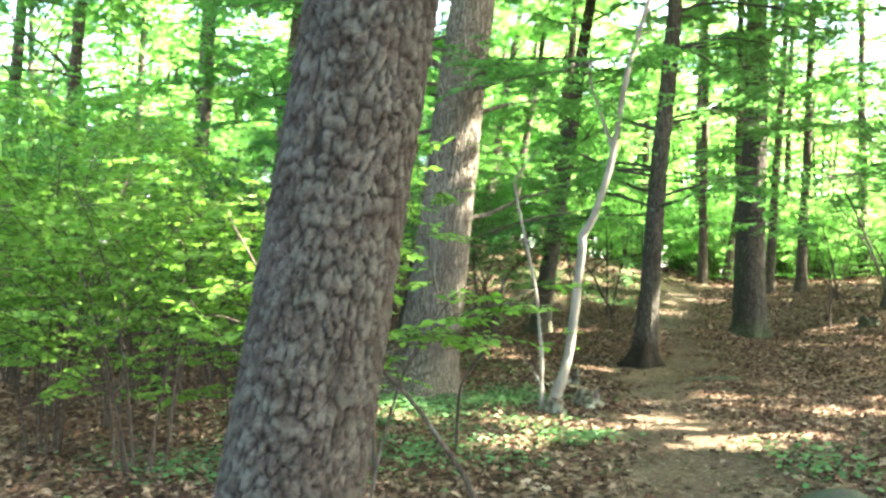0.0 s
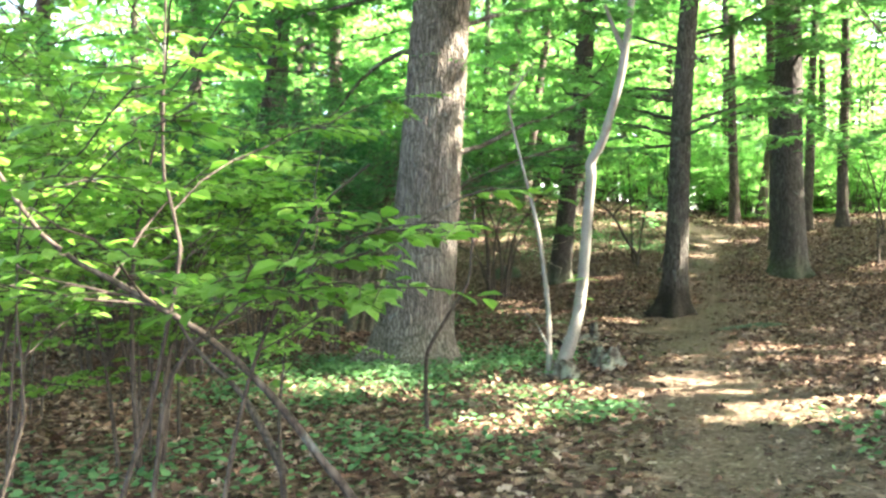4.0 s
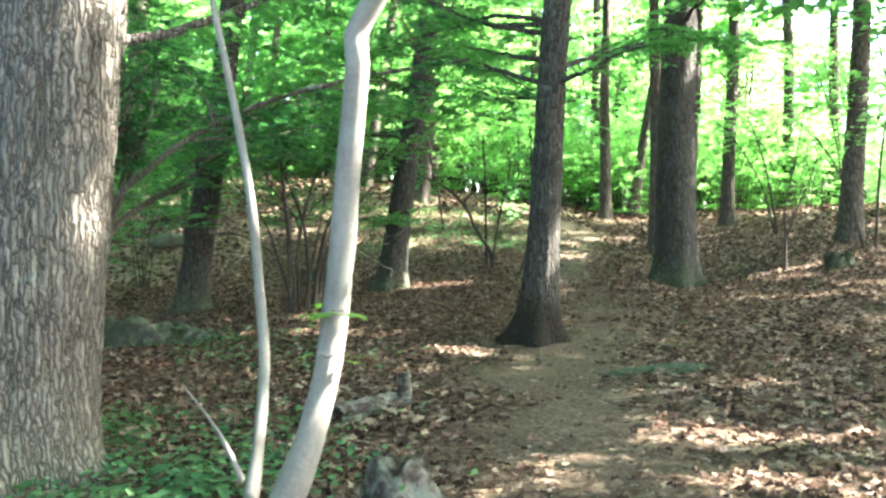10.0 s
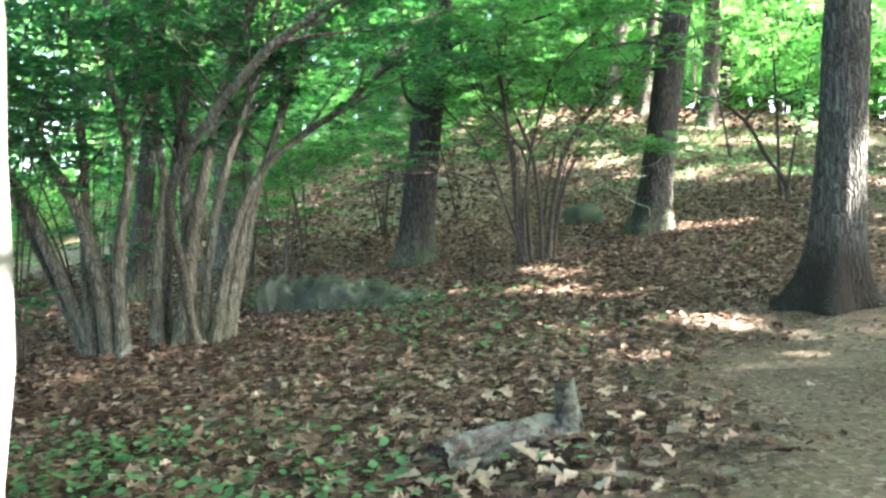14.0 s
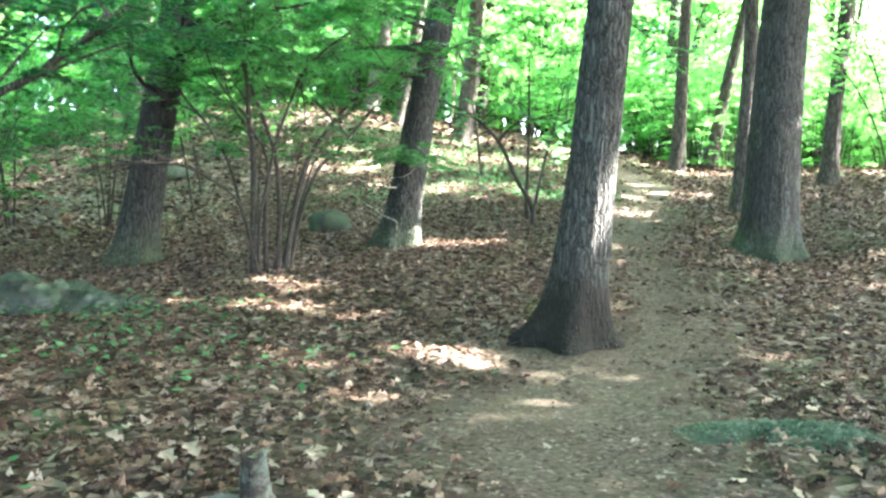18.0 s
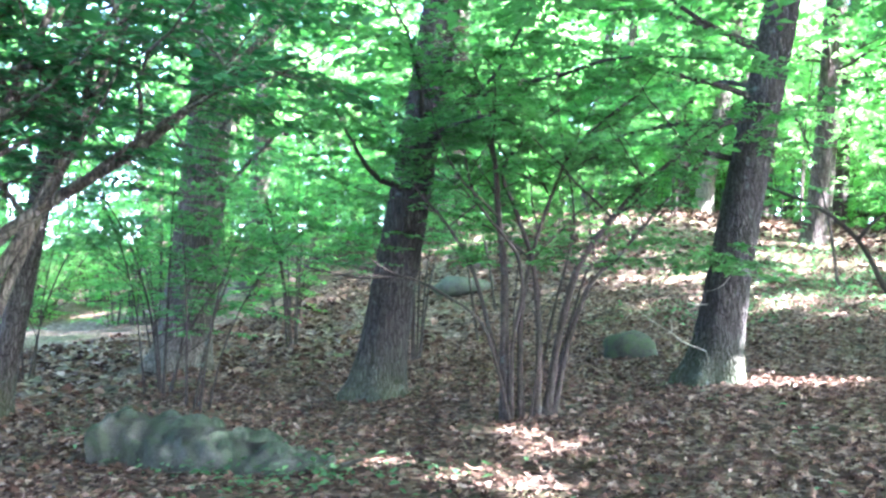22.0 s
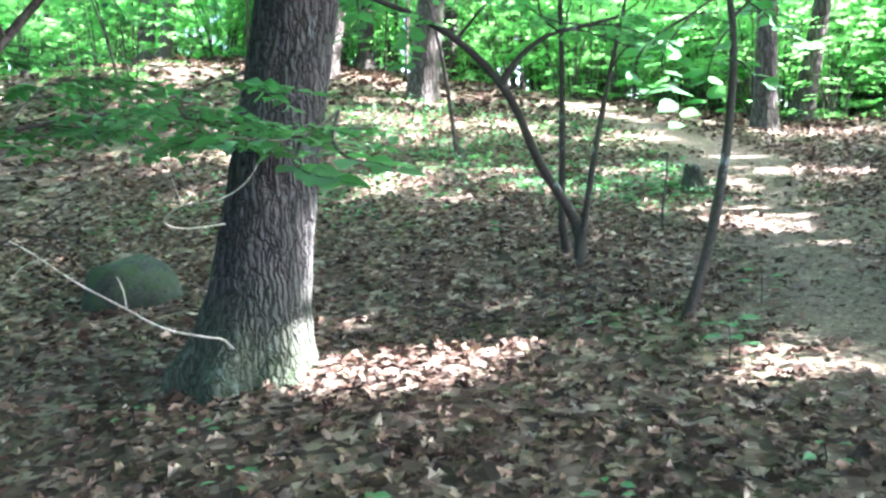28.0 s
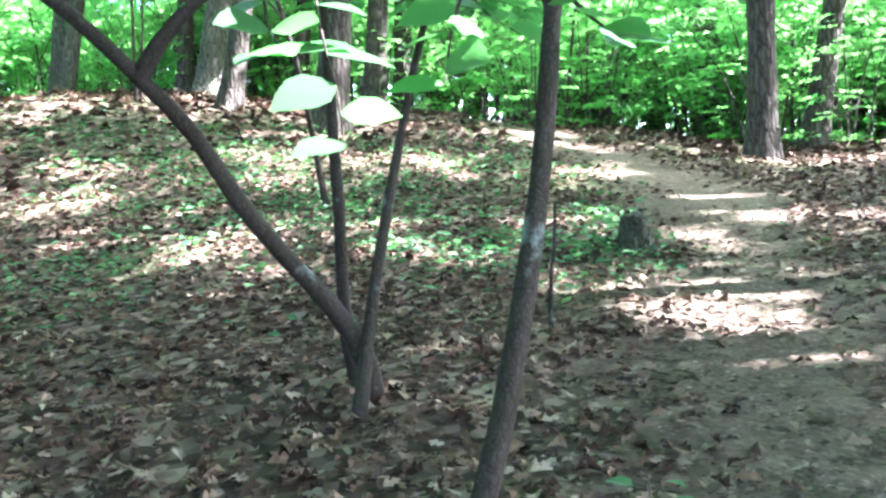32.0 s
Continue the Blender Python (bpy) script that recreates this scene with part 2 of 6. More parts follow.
BARK_PLATE = mottled("oak_bark_plates", [(0.3, (0.042, 0.036, 0.031)), (0.5, (0.07, 0.061, 0.053)), (0.7, (0.105, 0.093, 0.082))], FINE, (0.17, 0.19, 0.165), 0.3, 7.0, 0.9, (0.014, 0.011, 0.009))
BARK_PALE = mottled("pale_smooth_bark", [(0.3, (0.11, 0.099, 0.086)), (0.5, (0.15, 0.137, 0.12)), (0.7, (0.19, 0.175, 0.155))], [(0.3, (0.8, 0.8, 0.8)), (0.7, (1.12, 1.12, 1.12))], (0.16, 0.175, 0.15), 0.4, 4.0, 0.15)
TWIG_PALE = bark("bare_pale_twig", (0.3, 0.26, 0.2), (0.45, 0.40, 0.33), (0.55, 0.5, 0.43), 20.0, 0.4, 0.2)


# ---- lie of the land ----
RISE_Y = (-60, -12, 4, 10, 12.5, 15.5, 18.7, 20.6, 22.4, 25.7, 29.4, 33, 36, 45, 120)
RISE_Z = (0, 0, -0.05, -0.06, 0.08, 0.42, 0.7, 0.9, 1.14, 1.5, 2.1, 2.65, 2.95, 3.2, 3.2)
TRAIL = ((5.5, -24), (4.4, -12), (3.3, -6.5), (2.8, -3), (2.2, 0), (1.4, 2.9), (1.0, 5.0), (0.7, 6.6), (0.1, 8.4), (-0.1, 10.4), (0.1, 12.3), (-0.2, 14.6), (-0.7, 17), (-1.6, 20),
         (-2.05, 22.5), (-2.25, 25.6), (-2.8, 28.5), (-4.0, 30.4), (-6.3, 33), (-11, 42))


def value_noise(x, y, z, seed=0):
    """Smooth lattice noise, -1 to 1, for arrays."""
    x, y, z = (np.asarray(a, float) for a in (x, y, z))
    i, j, k = np.floor(x).astype(np.int64), np.floor(y).astype(np.int64), np.floor(z).astype(np.int64)
    u, v, w = x - i, y - j, z - k
    u, v, w = (a * a * (3 - 2 * a) for a in (u, v, w))

    def corner(a, b, c):
        h = (a * 73856093) ^ (b * 19349663) ^ (c * 83492791) ^ (seed * 2654435761)
        h = (h ^ (h >> 13)) * 1274126177
        return ((h ^ (h >> 16)) & 0xFFFF) / 32767.5 - 1

    out = 0
    for a, wa in ((0, 1 - u), (1, u)):
        for b, wb in ((0, 1 - v), (1, v)):
            for c, wc in ((0, 1 - w), (1, w)):
                out = out + corner(i + a, j + b, k + c) * wa * wb * wc
    return out


def land(x, y):
    """Height of the ground without its small bumps."""
    x, y = np.asarray(x, float), np.asarray(y, float)
    rise = sum(np.interp(y + k * 0.35, RISE_Y, RISE_Z) for k in range(-4, 5)) / 9
    k = np.clip((y - 20) / 12, 0, 1)
    k = k * k * (3 - 2 * k)
    far = np.clip((np.hypot(x, y - 15) - 60) / 80, 0, 1)
    dip = 0.55 * np.exp(-((x - 1.2) / 1.6) ** 2 - ((y - 21) / 2.6) ** 2)
    return rise + 0.17 * np.clip(-x - 2.0, 0, 14) * k * (1 - far) - dip


def trail_distance(x, y):
    x, y = np.asarray(x, float), np.asarray(y, float)
    best = np.full(np.broadcast(x, y).shape, 1e9)
    for (ax, ay), (bx, by) in zip(TRAIL, TRAIL[1:]):
        dx, dy = bx - ax, by - ay
        s = np.clip(((x - ax) * dx + (y - ay) * dy) / (dx * dx + dy * dy), 0, 1)
        best = np.minimum(best, np.hypot(x - ax - s * dx, y - ay - s * dy))
    return best


def trail_mask(x, y):
    d = trail_distance(x, y) + 0.4 * value_noise(x * 0.9, y * 0.9, 0.0, 3) + 0.22 * value_noise(x * 3.1, y * 3.1, 0.0, 4) + 0.12 * value_noise(x * 8, y * 8, 0.0, 5)
    wide = 0.72 + 0.5 * np.clip(1 - np.abs(np.asarray(y) - 9.5) / 4, 0, 1)
    worn = np.interp(np.asarray(y, float), (14, 18.5), (1.0, 0.93))
    return worn * np.clip((wide + 0.6 - d) / 1.2, 0, 1)


def ground_z(x, y):
    m = trail_mask(x, y)
    b = 0.035 * value_noise(x * 1.7, y * 1.7, 0.3, 1) + 0.07 * value_noise(x * 0.45, y * 0.45, 0.7, 2)
    return land(x, y) + b * (1 - 0.6 * m) - 0.03 * m


def gz(x, y):
    return float(ground_z(np.array([x]), np.array([y]))[0])


# unseen leaves are cut open so sun reaches these ground spots: x, y, half width
LIT_START = (
    (-2.4, 0.23, 0.42), (-1.43, 0.1, 0.31), (-0.55, 0.85, 0.25), (0.15, 0.9, 0.3), (0.85, 0.72, 0.26), (-0.17, 0.3, 0.36), (0.69, 0.41, 0.42), (0.61, -1.67, 0.34), (1.0, -0.65, 0.31), (1.64, 0.78, 0.25), (2.08, 0.93, 0.25),
    (2.67, 0.09, 0.36), (2.48, -0.77, 0.20), (3.02, -0.49, 0.36), (3.45, 0.49, 0.31), (2.26, 3.93, 0.28), (1.95, 5.1, 0.34), (4.0, 3.44, 0.48), (4.75, 6.33, 0.50),
    (1.52, 1.7, 0.34), (3.16, 5.33, 0.17),
)
LIT_MIDDLE = (
    (-1.85, 10.65, 0.24), (-2.0, 11.1, 0.2), (-1.72, 8.95, 0.24), (-4.6, 12.5, 0.36), (-3.55, 12.25, 0.28), (-4.05, 12.4, 0.22), (-5.25, 13.8, 0.34), (-6.1, 14.15, 0.24),
    (-4.65, 13.6, 0.15), (-6.95, 18.35, 0.24), (-4.7, 18.15, 0.44), (-4.45, 18.55, 0.24), (-5.3, 19.0, 0.2), (-4.2, 19.0, 0.16), (-2.05, 18.75, 0.2),
    (-6.38, 12.4, 0.14), (-9.3, 12.3, 0.2), (-1.12, 17.18, 0.1), (-4.5, 20.3, 0.09), (-3.55, 20.2, 0.09), (-1.85, 18.85, 0.12),
)
LIT_SLOPE = (
    (-2.4, 24.25, 0.52), (-2.5, 23.65, 0.45), (-3.3, 24.25, 0.3), (-1.8, 27.7, 0.35), (-1.1, 27.7, 0.26), (-4.5, 29.7, 0.4), (-2.8, 28.6, 0.3), (-2.85, 26.6, 0.24), (-4.48, 27.2, 0.35),
    (-6.8, 32.2, 0.5), (-5.9, 33.8, 0.5), (-11.5, 27.5, 0.5), (-8.4, 27.75, 0.4), (-9.6, 25.15, 0.32), (-7.6, 24.7, 0.28), (-6.3, 26.35, 0.32), (-0.35, 22.9, 0.2),
    (3.3, 19.3, 0.3), (4.7, 17.8, 0.4), (3.4, 20.5, 0.3), (-9.4, 28.9, 0.6), (-10.4, 26.6, 0.4), (-5.4, 25.2, 0.35), (-7.0, 29.3, 0.5), (-3.9, 22.6, 0.16), (-8.7, 26.4, 0.3),
)
# the same on trunks, stems and leaves: x, y, z and half width
LIT_TREES = (
    (-5.2, 18.15, 0.75, 0.28), (-5.24, 18.25, 1.05, 0.26), (-5.26, 18.33, 1.4, 0.18), (-1.95, 3.14, 2.2, 0.12), (-1.92, 3.16, 2.7, 0.2), (-1.86, 3.2, 3.3, 0.22), (-1.78, 3.25, 4.0, 0.25),
    (-1.7, 3.3, 4.7, 0.3), (-2.02, 3.1, 1.5, 0.07), (0.23, 2.17, 0.9, 0.12), (0.36, 2.24, 1.6, 0.14), (0.46, 2.2, 2.4, 0.2),
    (0.85, 2.1, 3.6, 0.25), (-0.33, 2.52, 0.9, 0.09), (-0.48, 2.64, 1.8, 0.1), (1.3, 21.8, 3.4, 0.2), (1.35, 21.8, 4.0, 0.2),
)
LIT_HIGH = (
    (-9.1, 15.3, 1.0, 0.1), (-2.9, 19.38, 2.5, 0.42), (-2.62, 19.62, 2.55, 0.3), (-2.36, 19.92, 2.66, 0.24), (-2.1, 19.85, 2.9, 0.24), (-17.2, 30.7, 4.6, 0.8),
    (-14.7, 31.3, 4.5, 0.7), (-11.7, 33.8, 4.4, 0.7), (-3.2, 20.7, 3.1, 0.2), (1.6, -6.0, 1.7, 0.3), (0.9, -6.3, 1.9, 0.4), (-1.2, -4.6, 2.2, 0.5), (-2.8, -4.2, 2.6, 0.5),
    (-0.5, 13.0, 3.2, 0.12), (-0.45, 12.05, 2.2, 0.08), (-0.55, 12.0, 1.6, 0.07),
)
SPOTS = tuple((x, y, gz(x, y), r) for x, y, r in LIT_START + LIT_MIDDLE + LIT_SLOPE) + LIT_TREES + LIT_HIGH


def sun_foot(p):
    """Where the sun's ray through each point meets the level z = 0."""
    p = np.asarray(p, float)
    s = p[:, 2:3] / SUN_FROM.z
    return (p - s * np.array(SUN_FROM)[None])[:, :2]


LARGE = len(SPOTS)
# random small openings, cut to dapple the ground with sun
flecks = random.Random(12)
SPOTS += tuple((flecks.uniform(-13, 7), flecks.uniform(-7, 31), 0.3, 0.07 + 0.16 * flecks.random() ** 2) for _ in range(150))
SPOTS += tuple((x, y, gz(x, y), flecks.uniform(0.1, 0.3)) for x, y in ((flecks.uniform(-13, 2), flecks.uniform(23.5, 33)) for _ in range(75)))
SPOTS += tuple((x, y, gz(x, y), flecks.uniform(0.06, 0.2)) for x, y in ((flecks.uniform(1, 6.5), flecks.uniform(3, 22)) for _ in range(45)))
SPOTS += tuple((x, y, gz(x, y), flecks.uniform(0.05, 0.17)) for x, y in ((flecks.uniform(-2.6, 0.2), flecks.uniform(22.6, 28)) for _ in range(28)))
SPOTS = tuple(p for p in SPOTS if not (p[3] < 0.24 and p[2] == 0.3 and -9 < p[0] < -2.4 and 14.8 < p[1] < 23.5) and not (p[3] < 0.24 and p[2] == 0.3 and min(math.hypot(p[0] + 0.9, p[1] - 5.6), math.hypot(p[0] + 7.7, p[1] - 11.2)) < 1.7))
SPOT_FEET = sun_foot(np.array([s[:3] for s in SPOTS]))


def in_opening(p, grow=0.05, count=None):
    """Which points would shade one of the sunlit spots."""
    f = sun_foot(p)
    hit = np.zeros(len(f), bool)
    edge = 1 + 0.5 * value_noise(f[:, 0] * 1.6, f[:, 1] * 3.6, 0.5, 8) + 0.25 * value_noise(f[:, 0] * 4, f[:, 1] * 8, 0.2, 9)
    for (sx, sy), (_, _, z, r) in zip(SPOT_FEET[:count], SPOTS):
        near = ((f[:, 0] - sx) / (1.5 * r + grow)) ** 2 + ((f[:, 1] - sy) / (0.75 * r + 0.8 * grow)) ** 2 < edge
        hit |= near & (p[:, 2] > z + 0.7)
    return hit


WALK_LINE = np.array([(4.2, -11.0), (3.0, -6), (2.4, -3), (2.0, 1), (1.3, 3.5), (0.4, 6.2), (-1.0, 9), (-2.2, 12.5), (-2.1, 15), (-1.9, 18), (-2.0, 22)])


def walk_distance(x, y):
    best = np.full(x.shape, 1e9)
    for (ax, ay), (bx, by) in zip(WALK_LINE, WALK_LINE[1:]):
        dx, dy = bx - ax, by - ay
        s = np.clip(((x - ax) * dx + (y - ay) * dy) / (dx * dx + dy * dy), 0, 1)
        best = np.minimum(best, np.hypot(x - ax - s * dx, y - ay - s * dy))
    return best


# ---- mesh helpers ----
def mesh_from(name, verts, faces, mat, smooth=True):
    verts = np.asarray(verts, np.float32)
    me = bpy.data.meshes.new(name)
    faces = np.asarray(faces, np.int32)
    n = faces.shape[1]
    me.vertices.add(len(verts))
    me.vertices.foreach_set("co", verts.ravel())
    me.loops.add(faces.size)
    me.loops.foreach_set("vertex_index", faces.ravel())
    me.polygons.add(len(faces))
    me.polygons.foreach_set("loop_start", np.arange(0, faces.size, n, dtype=np.int32))
    me.polygons.foreach_set("use_smooth", np.full(len(faces), smooth))
    me.update(calc_edges=True)
    me.materials.append(mat)
    return me


def child(name, me, parent, label=""):
    ob = new(name, me)
    ob.parent = parent
    if label:
        ob["label"] = label
    return ob


def thing(name, x, y, z, label, category, group=""):
    ob = new(name)
    ob.empty_display_size = 0.2
    ob.location = (x, y, z)
    return tagged(ob, label, category, group)


def unit(v):
    return v / np.maximum(np.linalg.norm(v, axis=-1, keepdims=True), 1e-9)


def smooth_line(pts, step):
    """Catmull-Rom through control points, resampled to about that step."""
    p = np.asarray(pts, float)
    q = np.vstack([2 * p[0] - p[1], p, 2 * p[-1] - p[-2]])
    out = []
    for i in range(1, len(q) - 2):
        n = max(2, int(np.linalg.norm(q[i + 1] - q[i]) / step))
        t = np.linspace(0, 1, n, endpoint=False)[:, None]
        a, b, c, d = q[i - 1], q[i], q[i + 1], q[i + 2]
        out.append(0.5 * (2 * b + (c - a) * t + (2 * a - 5 * b + 4 * c - d) * t ** 2 + (3 * b - a - 3 * c + d) * t ** 3))
    return np.vstack([*out, p[-1:]])


def tube(line, radii, seg, relief=None):
    """Rings of a tapered limb round a line; relief(angle, along, radius) pushes the skin out."""
    line = np.asarray(line, float)
    d = unit(np.gradient(line, axis=0))
    ref = np.where(np.abs(d[:, :1]) < 0.9, [[1.0, 0, 0]], [[0, 1.0, 0]])
    a = unit(ref - d * (ref * d).sum(1, keepdims=True))
    b = np.cross(d, a)
    th = np.linspace(0, 2 * np.pi, seg, endpoint=False)
    r = np.asarray(radii, float)[:, None] * np.ones((1, seg))
    if relief is not None:
        along = np.r_[0, np.cumsum(np.linalg.norm(np.diff(line, axis=0), axis=1))][:, None]
        r = r + relief(th[None], along, r)
    v = line[:, None] + r[..., None] * (np.cos(th)[None, :, None] * a[:, None] + np.sin(th)[None, :, None] * b[:, None])
    n = len(line)
    i, j = np.meshgrid(np.arange(n - 1), np.arange(seg), indexing="ij")
    f = np.stack([i * seg + j, i * seg + (j + 1) % seg, (i + 1) * seg + (j + 1) % seg, (i + 1) * seg + j], -1).reshape(-1, 4)
    return v.reshape(-1, 3), f


def merge(pieces):
    vs, fs, k = [], [], 0
    for v, f in pieces:
        vs.append(v)
        fs.append(f + k)
        k += len(v)
    return np.vstack(vs), np.vstack(fs)


LEAF4 = (np.array([(0, 0, 0), (0.45, 0.3, 0.08), (1, 0, -0.04), (0.45, -0.3, 0.08)]), np.array([(0, 1, 2), (0, 2, 3)]))
LEAF6 = (np.array([(0, 0, 0), (0.28, 0.25, 0.06), (0.65, 0.27, 0.05), (1, 0, -0.10), (0.65, -0.27, 0.05), (0.28, -0.25, 0.06), (0.5, 0, 0)]),
         np.array([(0, 1, 6), (1, 2, 6), (2, 3, 6), (3, 4, 6), (4, 5, 6), (5, 0, 6)]))
OAK = (np.array([(0, 0, 0), (0.30, 0.27, 0.07), (0.44, 0.13, 0.02), (0.62, 0.34, 0.09), (1, 0.04, -0.06), (0.66, -0.33, 0.08), (0.46, -0.12, 0.02), (0.28, -0.26, 0.07)]),
       np.array([(0, 1, 2), (0, 2, 6), (0, 6, 7), (2, 3, 4), (2, 4, 6), (4, 5, 6)]))
MAPLE = (np.array([(0, 0, 0), (-0.05, 0.22, 0.01), (0.14, 0.50, 0.0), (0.32, 0.30, 0.03), (0.62, 0.48, -0.02), (0.66, 0.20, 0.03), (1, 0, -0.05),
                   (0.66, -0.20, 0.03), (0.62, -0.48, -0.02), (0.32, -0.30, 0.03), (0.14, -0.50, 0.0), (-0.05, -0.22, 0.01), (0.38, 0, 0.02)]),
         np.array([(i, (i + 1) % 12, 12) for i in range(12)]))


ROUND = (np.array([(0, 0, 0.02), (0.12, 0.36, 0.05), (0.45, 0.46, 0.04), (0.8, 0.3, 0.0), (1, 0, -0.05), (0.8, -0.3, 0.0), (0.45, -0.46, 0.04), (0.12, -0.36, 0.05), (0.4, 0, 0)]),
         np.array([(i, (i + 1) % 8, 8) for i in range(8)]))


def leaves(pos, ahead, up, size, shape=LEAF4, curl=None):
    """Vertices and faces of many leaves: base point, direction, upper side, length."""
    tv, tf = shape
    ahead = unit(ahead)
    side = unit(np.cross(up, ahead))
    up = np.cross(ahead, side)
    w = tv[None, :, 2:3] * (np.ones((len(pos), 1, 1)) if curl is None else curl[:, None, None])
    s = np.asarray(size)[:, None, None]
    v = pos[:, None] + s * (tv[None, :, 0:1] * ahead[:, None] + tv[None, :, 1:2] * side[:, None] + w * up[:, None])
    f = tf[None] + (np.arange(len(pos)) * len(tv))[:, None, None]
    return v.reshape(-1, 3), f.reshape(-1, 3)


def flat_up(rng, n, tilt):
    up = np.tile([0.0, 0, 1], (n, 1)) + rng.normal(0, tilt, (n, 3))
    return unit(up)


# ---- ground ----
def spaced(lo, hi, step, reach):
    core = np.arange(lo, hi + step / 2, step)
    out, d, a, b = [], step, lo, hi
    left, right = [], []
    while a > -reach:
        d *= 1.22
        a -= d
        b += d
        left.append(a)
        right.append(b)
    return np.array(left[::-1] + list(core) + right)


def build_ground():
    xs, ys = spaced(-12, 8, 0.15, 400), spaced(-12, 33, 0.15, 400)
    X, Y = np.meshgrid(xs, ys)
    Z = ground_z(X, Y)
    near = np.exp(-((X + 2) / 14) ** 2 - ((Y - 10) / 26) ** 4)
    Z = Z + near * 0.012 * value_noise(X * 7, Y * 7, 0.2, 5) * (1 - 0.5 * trail_mask(X, Y))
    ny, nx = X.shape
    i, j = np.meshgrid(np.arange(ny - 1), np.arange(nx - 1), indexing="ij")
    f = np.stack([i * nx + j, i * nx + j + 1, (i + 1) * nx + j + 1, (i + 1) * nx + j], -1).reshape(-1, 4)
    m, n, l, b = material("forest_floor", 0.95, 0.1)
    co = n.new("ShaderNodeTexCoord").outputs["Object"]
    at = n.new("ShaderNodeAttribute")
    at.attribute_name = "trail"
    v = n.new("ShaderNodeTexVoronoi")
    v.inputs["Scale"].default_value = 11.0
    l.new(co, v.inputs["Vector"])
    sep = n.new("ShaderNodeSeparateColor")
    l.new(v.outputs["Color"], sep.inputs[0])
    lit = ramp(n, [(0.0, (0.03, 0.02, 0.015)), (0.45, (0.08, 0.055, 0.04)), (0.8, (0.15, 0.11, 0.08)), (1.0, (0.25, 0.195, 0.15))])
    l.new(sep.outputs[0], lit.inputs[0])
    big = node_noise(n, l, co, 0.5, 5)
    gr = ramp(n, [(0.52, (0, 0, 0)), (0.68, (0.55, 0.55, 0.55))])
    l.new(big.outputs["Fac"], gr.inputs[0])
    litter = mixc(n, l, gr.outputs[0], lit.outputs[0], (0.075, 0.105, 0.04))
    f1 = node_noise(n, l, co, 22.0, 8, 0.7)
    dirt = ramp(n, [(0.3, (0.055, 0.042, 0.029)), (0.52, (0.117, 0.09, 0.062)), (0.72, (0.205, 0.162, 0.117))])
    l.new(f1.outputs["Fac"], dirt.inputs[0])
    peb = n.new("ShaderNodeTexVoronoi")
    peb.inputs["Scale"].default_value = 30.0
    l.new(co, peb.inputs["Vector"])
    ps = n.new("ShaderNodeSeparateColor")
    l.new(peb.outputs["Color"], ps.inputs[0])
    pr = ramp(n, [(0.0, (0.035, 0.025, 0.018)), (0.5, (0.10, 0.075, 0.053)), (0.85, (0.17, 0.13, 0.095)), (1.0, (0.33, 0.27, 0.21))])
    l.new(ps.outputs[1], pr.inputs[0])
    dirt_mix = mixc(n, l, 0.45, dirt.outputs[0], pr.outputs[0])
    tn = n.new("ShaderNodeMath")
    tn.operation = "MULTIPLY"
    l.new(at.outputs["Fac"], tn.inputs[0])
    tn.inputs[1].default_value = 0.92
    c = mixc(n, l, tn.outputs[0], litter, dirt_mix)
    l.new(c, b.inputs["Base Color"])
    bp = n.new("ShaderNodeBump")
    bp.inputs["Strength"].default_value = 0.6
    bp.inputs["Distance"].default_value = 0.03
    l.new(f1.outputs["Fac"], bp.inputs["Height"])
    l.new(bp.outputs[0], b.inputs["Normal"])
    me = mesh_from("ground", np.stack([X, Y, Z], -1).reshape(-1, 3), f, m)
    a = me.attributes.new("trail", "FLOAT", "POINT")
    a.data.foreach_set("value", trail_mask(X, Y).ravel().astype(np.float32))
    return tagged(new("ground", me), "brown woodland floor with a worn dirt trail rising uphill", "ground", kind="structure")


ground = build_ground()


# ---- trees ----
def trunk_relief(seed, ridges, depth, flare, lobes):
    def relief(th, along, r):
        w = th + 0.25 * value_noise(np.cos(th) * 2, np.sin(th) * 2, along * 1.2, seed)
        ridge = np.abs(np.sin(w * ridges / 2 + 1.6 * value_noise(np.cos(th) * 4, np.sin(th) * 4, along * 2.4, seed + 1)))
        broken = value_noise(np.cos(th) * 9, np.sin(th) * 9, along * 7, seed + 2)
        up = np.maximum(along - 0.15, 0)
        root = 0.75 * np.exp(-up / 0.22) * (0.5 + 0.5 * np.cos(th * lobes + seed)) + 0.5 * np.exp(-up / 0.6)
        knot = value_noise(np.cos(th) * 1.3, np.sin(th) * 1.3, along * 0.9, seed + 4)
        return depth * (ridge - 0.6) + depth * 0.5 * broken + flare * r * root + 0.03 * r * knot
    return relief


